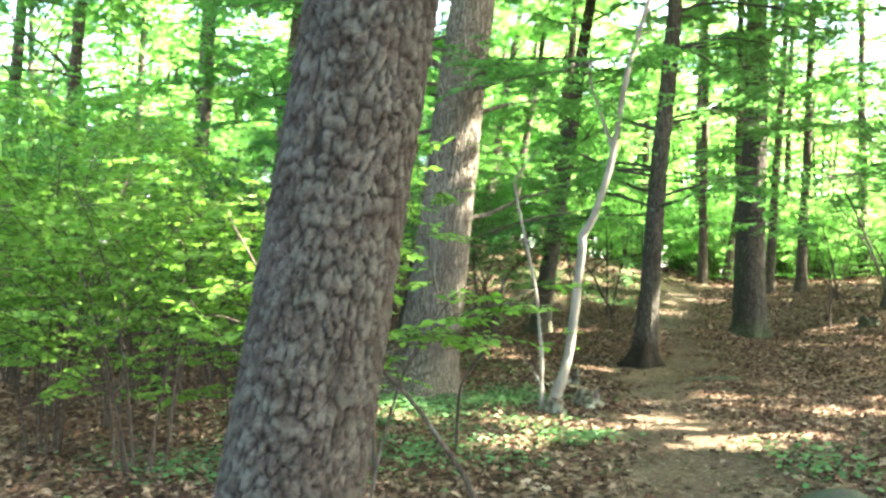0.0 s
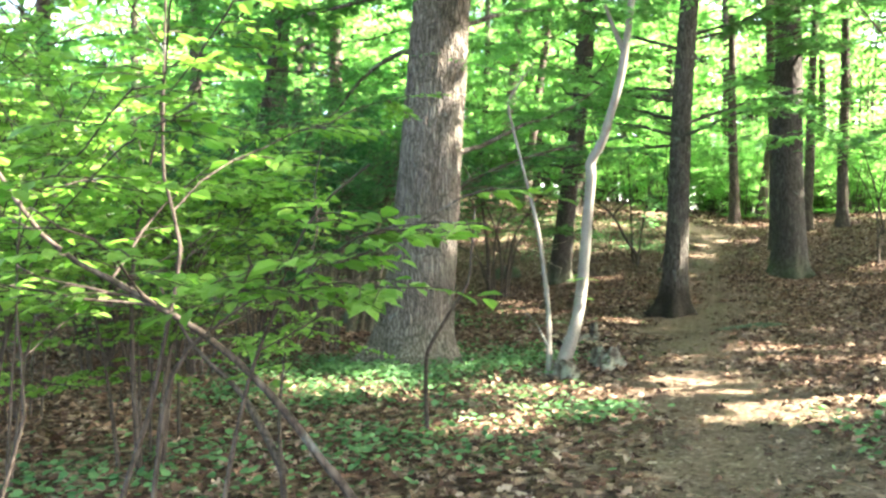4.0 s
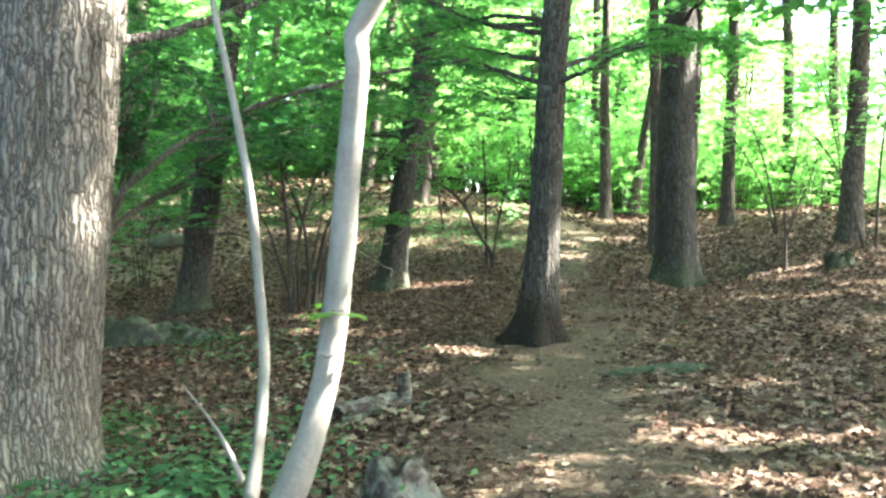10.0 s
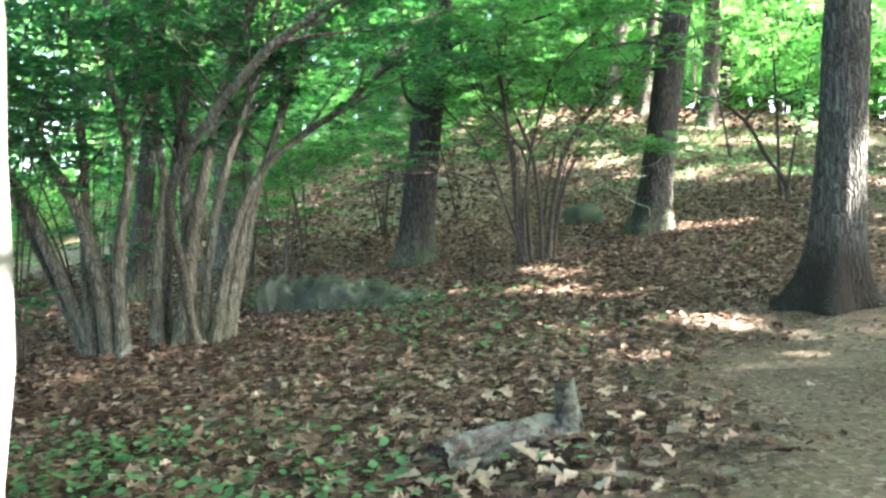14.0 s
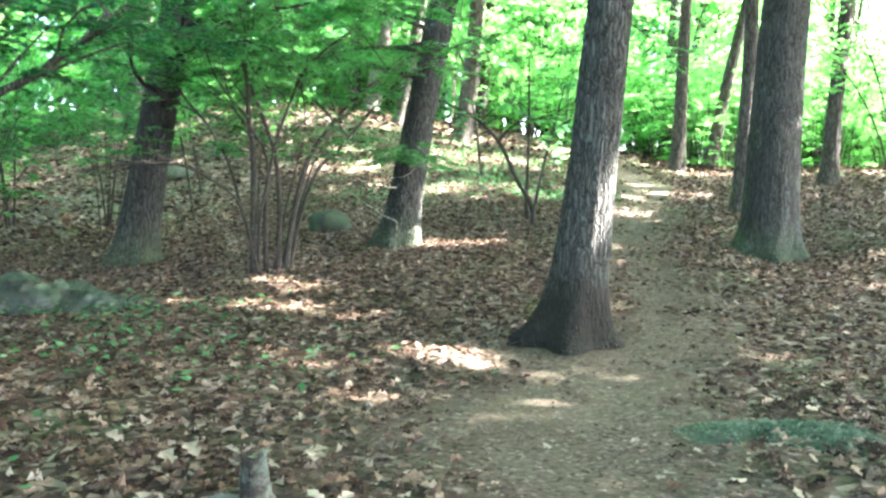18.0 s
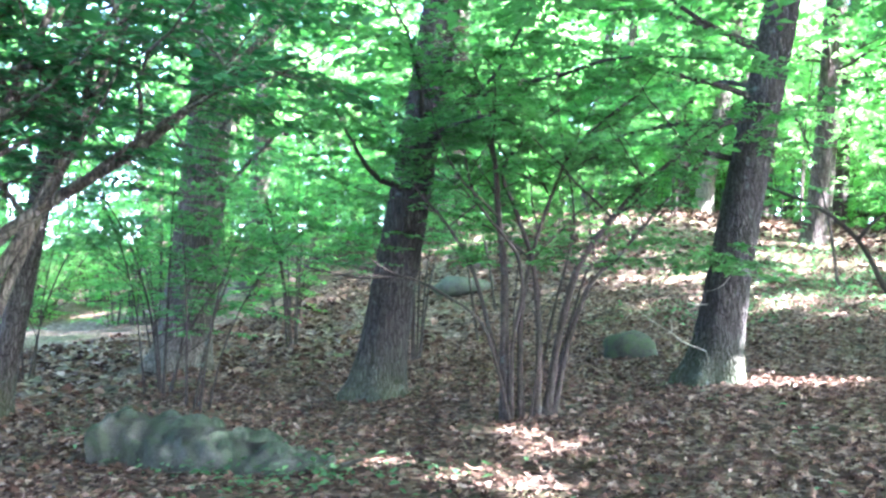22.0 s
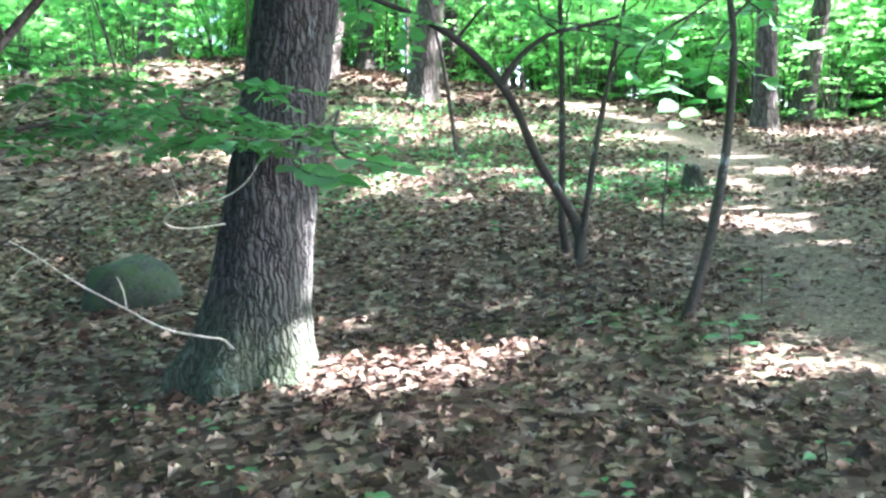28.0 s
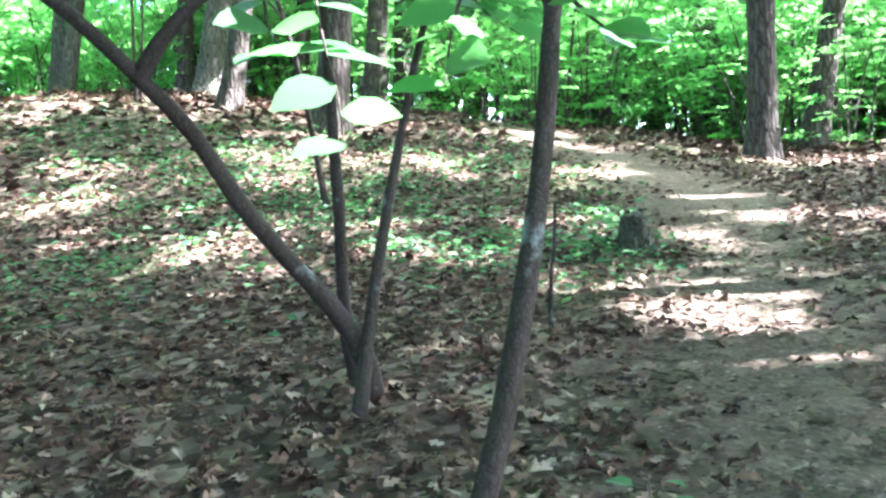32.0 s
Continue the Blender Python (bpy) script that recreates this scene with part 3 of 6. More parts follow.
def plate_relief(seed, around, tall, depth, flare, lobes):
    """Blocky bark: jittered plates, taller than wide, with sunken cracks and a lifted lower edge."""
    def hashed(i, j, k):
        h = (i * 73856093) ^ (j * 19349663) ^ (k * 83492791) ^ (seed * 2654435761)
        h = (h ^ (h >> 13)) * 1274126177
        return ((h ^ (h >> 16)) & 0xFFFF) / 65535.0

    def relief(th, along, r):
        u = th / (2 * np.pi) * around + 0.5 * value_noise(np.cos(th) * 3, np.sin(th) * 3, along * 5, seed)
        v = along / tall + 0.4 * value_noise(np.cos(th) * 5, np.sin(th) * 5, along * 9, seed + 3)
        i, j = np.floor(u).astype(np.int64), np.floor(v).astype(np.int64)
        first, second = np.full(u.shape, 9.0), np.full(u.shape, 9.0)
        tone, rise = np.zeros(u.shape), np.zeros(u.shape)
        for a in (-1, 0, 1):
            for b in (-1, 0, 1):
                w = (i + a) % around
                cx, cy = i + a + 0.05 + 0.9 * hashed(w, j + b, 1), j + b + 0.02 + 0.96 * hashed(w, j + b, 2)
                d = np.maximum(np.abs(u - cx), np.abs(v - cy) * 0.8) * 0.45 + np.hypot(u - cx, (v - cy) * 0.85) * 0.55
                closer = d < first
                second = np.where(closer, first, np.minimum(second, d))
                tone = np.where(closer, hashed(w, j + b, 3), tone)
                rise = np.where(closer, cy - v, rise)
                first = np.where(closer, d, first)
        plate = np.clip((second - first) * 5 - 0.1, 0, 1) ** 0.8
        relief.cracks = 0.85 * (1 - plate) ** 1.3
        up = np.maximum(along - 0.15, 0)
        root = 0.6 * np.exp(-up / 0.25) * (0.5 + 0.5 * np.cos(th * lobes + seed)) + 0.4 * np.exp(-up / 0.6)
        return depth * (plate - 0.7) + depth * 0.6 * tone * plate + depth * 0.7 * rise * plate + flare * r * root
    return relief


def limb_line(rng, start, way, length, rise, n=7, wob=0.12):
    p, d, out = np.array(start, float), unit(np.array(way, float)), [np.array(start, float)]
    for _ in range(n):
        d = unit(d + rng.normal(0, wob, 3) + [0, 0, rise])
        p = p + d * length / n
        out.append(p.copy())
    return np.array(out)


TREES = []


def big_tree(name, x, y, r, lean, mat, label, top=14.0, seg=40, step=0.1, ridges=26, depth=0.014, flare=0.9, lobes=5, seed=1, bow=0.0, group="",
             crown=True, limbs=5, category="tree", boughs=0, leaf_size=(0.28, 0.56), leaf_count=1300, reach=1.0, fine_to=6.5, relief=None, low=(), span=(2.9, 12.5)):
    """A mature tree: trunk with root flare, bare limbs high up and a crown."""
    z = gz(x, y)
    t = thing(name, x, y, z, label, category, group)
    rng = np.random.default_rng(seed)
    h = np.r_[np.arange(-0.15, fine_to, step), np.arange(fine_to, top, 0.5)]
    line = np.stack([lean[0] * h + bow * h * h * 0.01 + 0.02 * np.sin(h * 0.9 + seed), lean[1] * h + 0.02 * np.cos(h * 0.7 + seed), h], -1)
    rad = r * (1.06 - 0.035 * h)
    v, f = tube(line, np.maximum(rad, r * 0.35), seg, relief or trunk_relief(seed, ridges, depth, flare, lobes))
    me = mesh_from("trunk", v, f, mat)
    if relief:
        a = me.attributes.new("crack", "FLOAT", "POINT")
        a.data.foreach_set("value", relief.cracks.ravel().astype(np.float32))
    child("trunk", me, t)
    TREES.append((t, line, h, r, mat))
    tips = []
    for k in range(limbs):
        hh = rng.uniform(0.7, 0.98) * top
        i = int(np.argmin(np.abs(h - hh)))
        a = rng.uniform(0, 2 * np.pi)
        ln = limb_line(rng, line[i], (math.cos(a), math.sin(a), 0.5), rng.uniform(2.5, 4.5) * reach, 0.04)
        v, f = tube(ln, np.linspace(r * 0.32, 0.02, len(ln)), 7)
        child("limb", mesh_from("limb", v, f, mat), t)
        tips.append(ln[3:])
    if crown:
        crown_leaves(t, rng, np.vstack(tips) if tips else line[-3:], leaf_count, size=leaf_size)
    if boughs:
        leafy_boughs(t, rng, line, h, r, mat, boughs, low, span)
    return t


def leafy_boughs(t, rng, line, h, r, mat, count, low=(), span=(2.9, 12.5)):
    """Drooping boughs with flat layers of leaves; low gives some as (height, heading in degrees, length)."""
    base = np.array(t.location)
    plan = [(rng.uniform(*span), rng.uniform(0, 360), rng.uniform(2.2, 4.4)) for _ in range(count)] + list(low)
    for high, heading, length in plan:
        i = int(np.argmin(np.abs(h - high)))
        a = radians(heading)
        ln = limb_line(rng, line[i], (math.cos(a), math.sin(a), 0.25), length, -0.03, 8)
        if in_opening(ln + base, 0.0, LARGE).any():
            continue
        v, f = tube(ln, np.linspace(min(0.05, r * 0.2), 0.006, len(ln)), 6)
        b = child("bough", mesh_from("bough", v, f, mat), t)
        near = base[1] < 24
        size = 0.105 if near else 0.2
        dens = 11 if near else 8
        P, A, tw = spray(rng, ln, 1.0, dens, size)
        side = [spray(rng, limb_line(rng, ln[j], unit(ln[j] - ln[j - 1]) + rng.normal(0, 0.6, 3) * [1, 1, 0.2], 1.2, -0.02, 5), 0.7, dens, size) for j in (4, 5, 6, 7)]
        P, A = np.vstack([P] + [s[0] for s in side]), np.vstack([A] + [s[1] for s in side])
        keep = ~in_opening(P + base, 0.05, LARGE) & (P[:, 2] > 1.7)
        P, A = P[keep], A[keep]
        v, f = leaves(P, A, flat_up(rng, len(P), 0.28), size * rng.uniform(0.6, 1.3, len(P)))
        # far boughs take the leaf colour with sunlight put in
        child("foliage", mesh_from("foliage", v, f, LEAF_NEAR if near else LEAF_FAR_LIT, False), b)


def shade_canopy(lo, hi, step, count, seed):
    """Long upper limbs with a closed leaf roof, added out of view to shade the walk, each grown from the nearest tree.
    """
    rng = np.random.default_rng(seed)
    feet = np.array([tuple(t.location) for t, *_ in TREES])
    for gx in np.arange(lo[0], hi[0], step):
        for gy in np.arange(lo[1], hi[1], step):
            x, y = gx + rng.uniform(-0.4, 0.4) * step, gy + rng.uniform(-0.4, 0.4) * step
            tops = feet[:, :2] + np.array([line[np.argmin(np.abs(h - 14.5))][:2] for _, line, h, _, _ in TREES])
            d = np.hypot(tops[:, 0] - x, tops[:, 1] - y)
            tip = np.array([x, y, rng.uniform(16.0, 19.0) + 0.5 * gz(x, y)])
            start, wave = rng.uniform(13.5, 16.0), rng.normal(0, 0.12, (7, 3))
            s = np.linspace(0, 1, 7)[:, None]
            best = None
            for k in np.argsort(d)[:5]:
                if d[k] > 10.5:
                    break
                t, line, h, r, mat = TREES[k]
                base = feet[k]
                i = int(np.argmin(np.abs(h - start)))
                ln = line[i] + (tip - base - line[i]) * s + np.array([0, 0, 1.0]) * (0.8 * np.sin(np.pi * s)) + wave * s * (1 - s) * 4
                shade = in_opening(smooth_line(ln + base, 0.15), 0.0, LARGE).sum()
                if best is None or shade < best[0]:
                    best = (shade, k, ln)
            if best is None:
                continue
            _, k, ln = best
            t, line, h, r, mat = TREES[k]
            base = feet[k]
            v, f = tube(ln, np.linspace(min(0.09, r * 0.3), 0.015, 7), 6)
            limb = child("limb", mesh_from("limb", v, f, mat), t)
            p = ln[rng.integers(5, 7, count)] + rng.normal(0, 1, (count, 3)) * [1.3, 1.3, 0.5]
            p = p[~in_opening(p + base, 0.26)]
            n = len(p)
            a = rng.uniform(0, 2 * np.pi, n)
            v, f = leaves(p, np.stack([np.cos(a), np.sin(a), rng.normal(-0.15, 0.25, n)], -1), flat_up(rng, n, 0.35), rng.uniform(0.28, 0.55, n))
            child("crown", mesh_from("crown", v, f, LEAF_TOP, False), limb)


def crown_leaves(t, rng, anchors, count, spread=1.9, size=(0.16, 0.34)):
    base = np.array(t.location)
    a = anchors[rng.integers(0, len(anchors), count)]
    p = a + rng.normal(0, 1, (count, 3)) * [spread, spread, spread * 0.45]
    keep = ~in_opening(p + base, 0.24) & (p[:, 2] > 11.0)
    p = p[keep]
    n = len(p)
    ang = rng.uniform(0, 2 * np.pi, n)
    v, f = leaves(p, np.stack([np.cos(ang), np.sin(ang), rng.normal(-0.15, 0.25, n)], -1), flat_up(rng, n, 0.35), rng.uniform(*size, n))
    child("crown", mesh_from("crown", v, f, LEAF_TOP, False), t)


def spray(rng, line, reach, density, size, droop=-0.12):
    """Flat sprays of leaves on short side twigs along the outer part of a branch."""
    L, n = np.asarray(line), len(line)
    length = np.linalg.norm(np.diff(L, axis=0), axis=1).sum()
    m = max(3, int(length * density))
    s = rng.uniform(0.25, 1.0, m) * (n - 1)
    i = np.minimum(s.astype(int), n - 2)
    p = L[i] + (s - i)[:, None] * (L[i + 1] - L[i])
    d = unit(L[i + 1] - L[i])
    side = unit(np.cross(d, [0, 0, 1.0])) * rng.choice([-1.0, 1.0], m)[:, None]
    tw = unit(side + d * rng.uniform(0.2, 0.9, (m, 1)) + rng.normal(0, 0.12, (m, 3)))
    tw[:, 2] = tw[:, 2] * 0.4 + droop * 0.5
    ln = reach * rng.uniform(0.35, 1.0, m)
    P, A, twigs = [], [], []
    for q in range(m):
        k = max(2, int(ln[q] / (size * 0.42)))
        u = np.linspace(0.15, 1, k)[:, None]
        curve = p[q] + tw[q] * ln[q] * u + np.array([0, 0, droop]) * ln[q] * u * u
        lat = np.cross(tw[q], [0, 0, 1.0]) * np.where(np.arange(k) % 2, 1.0, -1.0)[:, None]
        P.append(curve)
        A.append(tw[q] * 0.7 + lat * 0.9 + rng.normal(0, 0.2, (k, 3)))
        twigs.append((p[q], curve[-1]))
    P, A = np.vstack(P), np.vstack(A)
    A[:, 2] -= 0.15
    return P, A, twigs


def thin_twigs(pairs, r=0.004):
    out = []
    for a, b in pairs:
        mid = (np.asarray(a) + b) / 2 + np.array([0, 0, 0.02])
        out.append(tube(np.array([a, mid, b]), [r, r * 0.8, r * 0.4], 3))
    return merge(out)


def stem_bush(name, x, y, stems, radius, mat, leaf, label, size=0.09, reach=0.6, density=9, branch=4, seed=1, group="", shape=LEAF4, bare=0.35,
              min_z=0.7, category="shrub", leafy=True, stemname="stem", spread=0.5, twig_parts=True, coarse=False, tilt=0.28, joined=False):
    """A woody plant of one or more stems given as lines relative to its foot, with side branches and sprays of leaves."""
    z = gz(x, y)
    t = thing(name, x, y, z, label, category, group)
    rng = np.random.default_rng(seed)
    P, A, tw, br, trunks = [], [], [], [], []
    for k, st in enumerate(stems):
        line = smooth_line(st, 0.7 if coarse else 0.18)
        r0 = radius[k] if hasattr(radius, "__len__") else radius * rng.uniform(0.75, 1.2)
        rad = r0 * np.linspace(1.12, 0.38, len(line))
        rad[:4] *= np.linspace(1.3, 1.0, 4)[: len(rad[:4])]
        v, f = tube(line, rad, 5 if coarse else 12 if r0 > 0.03 else 6, lambda th, al, r, s=seed + k: 0.10 * r * value_noise(np.cos(th) * 2, np.sin(th) * 2, al * 6, s))
        if coarse:
            trunks.append((v, f))
        else:
            child(stemname, mesh_from(stemname, v, f, mat), t)
        total = len(line)
        if np.linalg.norm(line[-1] - line[0]) < 0.9:
            continue
        for b in range(branch):
            i = int(total * rng.uniform(bare, 0.97))
            d = unit(line[min(i + 1, total - 1)] - line[max(i - 1, 0)])
            a = rng.uniform(0, 2 * np.pi)
            way = d * 0.6 + np.array([math.cos(a), math.sin(a), 0.1]) * 0.9
            ln = limb_line(rng, line[i], way, rng.uniform(0.6, 1.5) * spread * 2, -0.01, 6, 0.13)
            br.append(tube(ln[::3] if coarse else ln, np.linspace(rad[i] * 0.55, 0.004, len(ln[::3] if coarse else ln)), 3 if coarse else 5))
            p, q, w = spray(rng, ln, reach, density, size)
            P.append(p), A.append(q), tw.extend(w)
        p, q, w = spray(rng, line[int(total * max(bare, 0.5)):], reach, density * 0.7, size)
        P.append(p), A.append(q), tw.extend(w)
    if coarse:
        tagged(child("stem_growth", mesh_from("stem_growth", *merge(trunks), mat), t), kind="stuff")
    if coarse or joined:
        tagged(child("branching", mesh_from("branching", *merge(br), mat), t), kind="stuff")
    else:
        for v, f in br:
            child("branch", mesh_from("branch", v, f, mat), t)
    if leafy:
        P, A = np.vstack(P), np.vstack(A)
        base = np.array([x, y, z])
        keep = (P[:, 2] > min_z) & ~in_opening(P + base, 0.05, LARGE)
        P, A = P[keep], A[keep]
        n = len(P)
        v, f = leaves(P, A, flat_up(rng, n, tilt), size * rng.uniform(0.6, 1.3, n), shape)
        child("foliage", mesh_from("foliage", v, f, leaf, False), t)
        if twig_parts and tw:
            v, f = thin_twigs(tw)
            tagged(child("fine_twig_growth", mesh_from("fine_twig_growth", v, f, mat), t), kind="stuff")
    return t


def rel(foot, pts):
    """Points of the plan, made relative to a foot on the ground."""
    z = gz(*foot)
    return [(a - foot[0], b - foot[1], c - z) for a, b, c in pts]


def upper_boughs(seed, count, heading, width, low=6.5, high=12.5):
    """Boughs higher up that spread to one side, for big_tree's low."""
    rng = random.Random(seed)
    return tuple((rng.uniform(low, high), heading + rng.uniform(-width, width), rng.uniform(2.8, 5.0)) for _ in range(count))


# the mature trees along the walk
big_tree("oak_tree", 2.22, -8.53, 0.235, (0.155, 0.01), BARK_PLATE, "leaning oak with blocky plated grey-brown bark and lichen flecks", 19, 175, 0.013, seed=11, fine_to=3.3,
         relief=plate_relief(11, 40, 0.07, 0.0115, 0.5, 5))
big_tree("oak_tree", -2.66, 2.9, 0.47, (0.115, 0.06), BARK_GREY, "stout old oak with pale grey ridged bark beside ground ivy", 20, 120, 0.05, 38, 0.026, 0.75, 5, 12, limbs=4, boughs=13, low=upper_boughs(1, 5, 150, 100, 5.5, 9.0))
big_tree("maple_tree", -0.80, 11.95, 0.245, (0.10, 0.0), BARK_DAMP, "dark furrowed tree with a flared black mossy foot on the trail", 20, 80, 0.05, 34, 0.014, 1.25, 5, 13, limbs=4, boughs=11,
         low=((4.0, 185, 3.6), (4.4, 160, 3.8), (3.8, 215, 3.2), (4.8, 195, 4.2), (5.0, 170, 4.4)) + upper_boughs(2, 7, 60, 180, 5.5, 11.0))
big_tree("oak_tree", 0.78, 21.75, 0.50, (0.045, -0.02), BARK_DARK, "large straight dark-barked tree beside the trail", 20, 64, 0.08, 40, 0.016, 0.55, 6, 14, limbs=4, boughs=13, low=upper_boughs(3, 14, 200, 110, 5.0, 12.0) + upper_boughs(4, 6, 20, 70, 5.0, 12.0))
leaning_oak = big_tree("oak_tree", -5.61, 18.12, 0.287, (0.115, 0.164), BARK_DARK, "leaning dark tree whose rooted foot is lit by sun", 20, 96, 0.035, 36, 0.016, 0.7, 6, 15, limbs=4, boughs=11,
         low=((3.6, 200, 3.8), (4.0, 235, 4.0), (4.2, 170, 4.2), (4.6, 260, 3.8), (4.8, 215, 4.6)) + upper_boughs(5, 11, 40, 80, 5.5, 12.0))
big_tree("oak_tree", -9.05, 15.0, 0.30, (0.15, 0.05), BARK_DARK, "leaning furrowed tree behind the many-stemmed bush", 20, 56, 0.07, 34, 0.014, 0.6, 5, 16, limbs=4, boughs=11,
         low=((2.8, -75, 3.6), (3.3, -50, 4.4), (3.0, -28, 4.0), (3.9, -8, 4.4), (4.3, -60, 4.6)) + upper_boughs(6, 8, 0, 180, 6.5, 13.0))
big_tree("oak_tree", -14.7, 15.3, 0.44, (0.085, 0.03), BARK_GREY, "thick grey tree standing in shade among leaves", 20, 40, 0.12, 36, 0.014, 0.5, 5, 17, limbs=4, boughs=12,
         low=((2.6, -60, 4.0), (3.4, -30, 4.4), (3.0, -5, 4.4), (4.6, -25, 4.8)) + upper_boughs(7, 10, 0, 180, 7.0, 13.5))
big_tree("oak_tree", -12.6, 11.2, 0.16, (0.14, 0.1), BARK_DARK, "dark straight trunk behind the dense bushes", 20, 32, 0.15, 26, 0.012, 0.5, 5, 18, limbs=4, boughs=13, low=upper_boughs(8, 8, 0, 180, 6.0, 13.0))
# trees up the slope
CREST_TREES = (
    (0.05, 25.3, 0.18, 0.02, 0.03), (0.75, 29.8, 0.19, 0.08, 0.05), (-2.35, 32.2, 0.2, 0.03, 0.03), (-1.6, 34.6, 0.2, 0.19, 0.05),
    (2.05, 30.0, 0.21, 0.06, 0.03), (5.4, 25.9, 0.3, 0.08, 0.06), (7.7, 26.3, 0.22, 0.12, 0.07), (-9.2, 31.1, 0.26, 0.08, 0.05), (-12.1, 32.4, 0.2, 0.15, 0.1),
    (-20.4, 36.5, 0.23, 0.1, 0.08), (-15.8, 36.0, 0.19, 0.05, 0.06), (-14.7, 35.4, 0.28, 0.14, 0.1), (-13.3, 37.2, 0.19, 0.08, 0.07), (-11.2, 37.0, 0.25, 0.07, 0.07),
    (-11.4, 39.1, 0.23, 0.05, 0.06), (-3.95, 41.0, 0.26, 0.03, 0.05), (-20.8, 29.0, 0.4, 0.05, 0.0),
)
HIGHER_TREES = (
    (-25.8, 24.6, 0.37, 0.04, 0.0), (-18.6, 35.0, 0.18, 0.15, 0.08), (-22, 20, 0.3, 0.05, 0.02), (-26, 33, 0.3, 0.06, 0.03), (-7.5, 44, 0.24, 0.02, 0.03),
    (0.5, 43, 0.22, 0.05, 0.03), (4.5, 38, 0.25, 0.02, 0.05), (9.5, 34, 0.27, 0.03, 0.02), (12.5, 28, 0.25, 0.05, 0.02), (-17, 43, 0.25, 0.05, 0.05),
    (-30, 40, 0.3, 0.05, 0.05), (-33, 28, 0.3, 0.04, 0.0), (-19, 10, 0.28, 0.03, 0.03), (-24, 12, 0.3, 0.05, 0.0), (-16, 4, 0.27, 0.06, 0.02),
    (-22, 2, 0.28, 0.05, 0.02), (-12, -1, 0.24, 0.04, 0.04), (-17, -5, 0.26, 0.02, 0.03),
)
FAR = CREST_TREES + HIGHER_TREES
for k, (x, y, r, lx, ly) in enumerate(FAR):
    pale = k in (9, 11, 18)
    big_tree("forest_tree", x, y, r, (lx, ly), BARK_GREY if pale else BARK_FAR,
             "slender woodland tree with sunlit pale bark on the slope" if pale else "straight dark trunk of a woodland tree on the slope",
             18, 20, 0.3, 16, 0.012, 0.55, 5, 30 + k, group="trees on the slope", crown=y < 31, boughs=16 if x < -6 else 9,
             limbs=5, leaf_count=1000, span=(3.0, 15.5) if x < -6 else (6.0, 15.5))
# trees added beside and behind the walk, mostly out of view, to shade it
SHADE_TREES = ((14, -11, 0.28), (12, -17, 0.28), (9.5, 30.4, 0.26), (17, 30.8, 0.28), (13, 38.4, 0.28), (20, 38, 0.3), (6.5, 41, 0.26), (11, 4.0, 0.24), (10, -0.9, 0.26), (9, -2.5, 0.26),
        (9, -6, 0.3), (10.5, 1.9, 0.28), (11.6, 10.4, 0.3), (14, 13.5, 0.27), (14, 3, 0.3), (17, 17, 0.3), (15, 12.4, 0.3), (15, -4, 0.3), (19, 24, 0.3), (20, 4, 0.3),
        (7, -13, 0.28), (-3, -15, 0.28), (-9, -10, 0.25), (1, -20, 0.3), (21, 15, 0.3), (24, 8, 0.3), (22, -6, 0.3), (25, 20, 0.3), (13.5, 10.5, 0.25), (12, 22.0, 0.26))
for k, (x, y, r) in enumerate(SHADE_TREES):
    big_tree("forest_tree", x, y, r, (0.03, 0.02), BARK_FAR, "tall woodland tree added, mostly unseen, to shade the trail", 20, 20, 0.3, 16, 0.012, 0.55, 5, 80 + k,
             group="trees round the walk", limbs=5, boughs=4 if y > 20 else 2, span=(7.0, 15.5) if y > 20 else (2.9, 12.5), leaf_size=(0.3, 0.6), leaf_count=1300, crown=y < 29.5)

# unseen leaf roof over the walk, then extra patches where more shade is wanted
shade_canopy((-10, -15), (31, 33), 2.3, 340, 63)
shade_canopy((12.5, 11.0), (18.0, 16.5), 1.9, 240, 64)
shade_canopy((8.5, 20.0), (19.5, 27.5), 2.0, 220, 66)
shade_canopy((-8.0, 15.0), (2.0, 23.0), 2.2, 420, 67)
shade_canopy((-21.0, 5.0), (-10.0, 27.0), 2.5, 300, 68)
shade_canopy((7.0, 33.0), (26.0, 39.5), 2.4, 300, 69)

# the pale twin-stemmed sapling
FOOT_C = (-0.07, 1.76)
sapling_c = stem_bush("sapling", *FOOT_C, [
    rel(FOOT_C, [(-0.04, 1.76, -0.12), (0.08, 1.98, 0.3), (0.16, 2.14, 0.7), (0.22, 2.22, 1.15), (0.32, 2.21, 1.9), (0.41, 2.15, 2.42), (0.40, 2.15, 2.55), (0.47, 2.14, 2.67), (0.6, 2.12, 2.87), (0.84, 2.1, 3.55), (0.97, 2.1, 4.14), (1.15, 2.1, 5.07), (1.48, 2.15, 6.17), (1.7, 2.2, 7.2)]),
    rel(FOOT_C, [(-0.13, 1.76, -0.1), (-0.26, 2.2, 0.35), (-0.36, 2.48, 0.8), (-0.42, 2.56, 1.2), (-0.5, 2.62, 1.8), (-0.66, 2.72, 2.4), (-0.82, 2.75, 3.1), (-0.9, 2.75, 3.5), (-0.82, 2.75, 3.7), (-0.5, 2.8, 4.1)]),
    rel(FOOT_C, [(0.92, 2.1, 3.85), (0.75, 2.0, 4.4), (0.61, 1.9, 4.98), (0.66, 1.88, 5.57)]),
    rel(FOOT_C, [(-0.18, 1.9, 0.3), (-0.27, 1.84, 0.55), (-0.44, 1.78, 0.8)])],
    (0.070, 0.034, 0.028, 0.013), BARK_PALE, LEAF_NEAR, "pale smooth-barked twin-stemmed sapling in sunlight by the trail", 0.12, 0.5, 4, 2, 3, bare=0.75, min_z=2.9,
    category="tree")
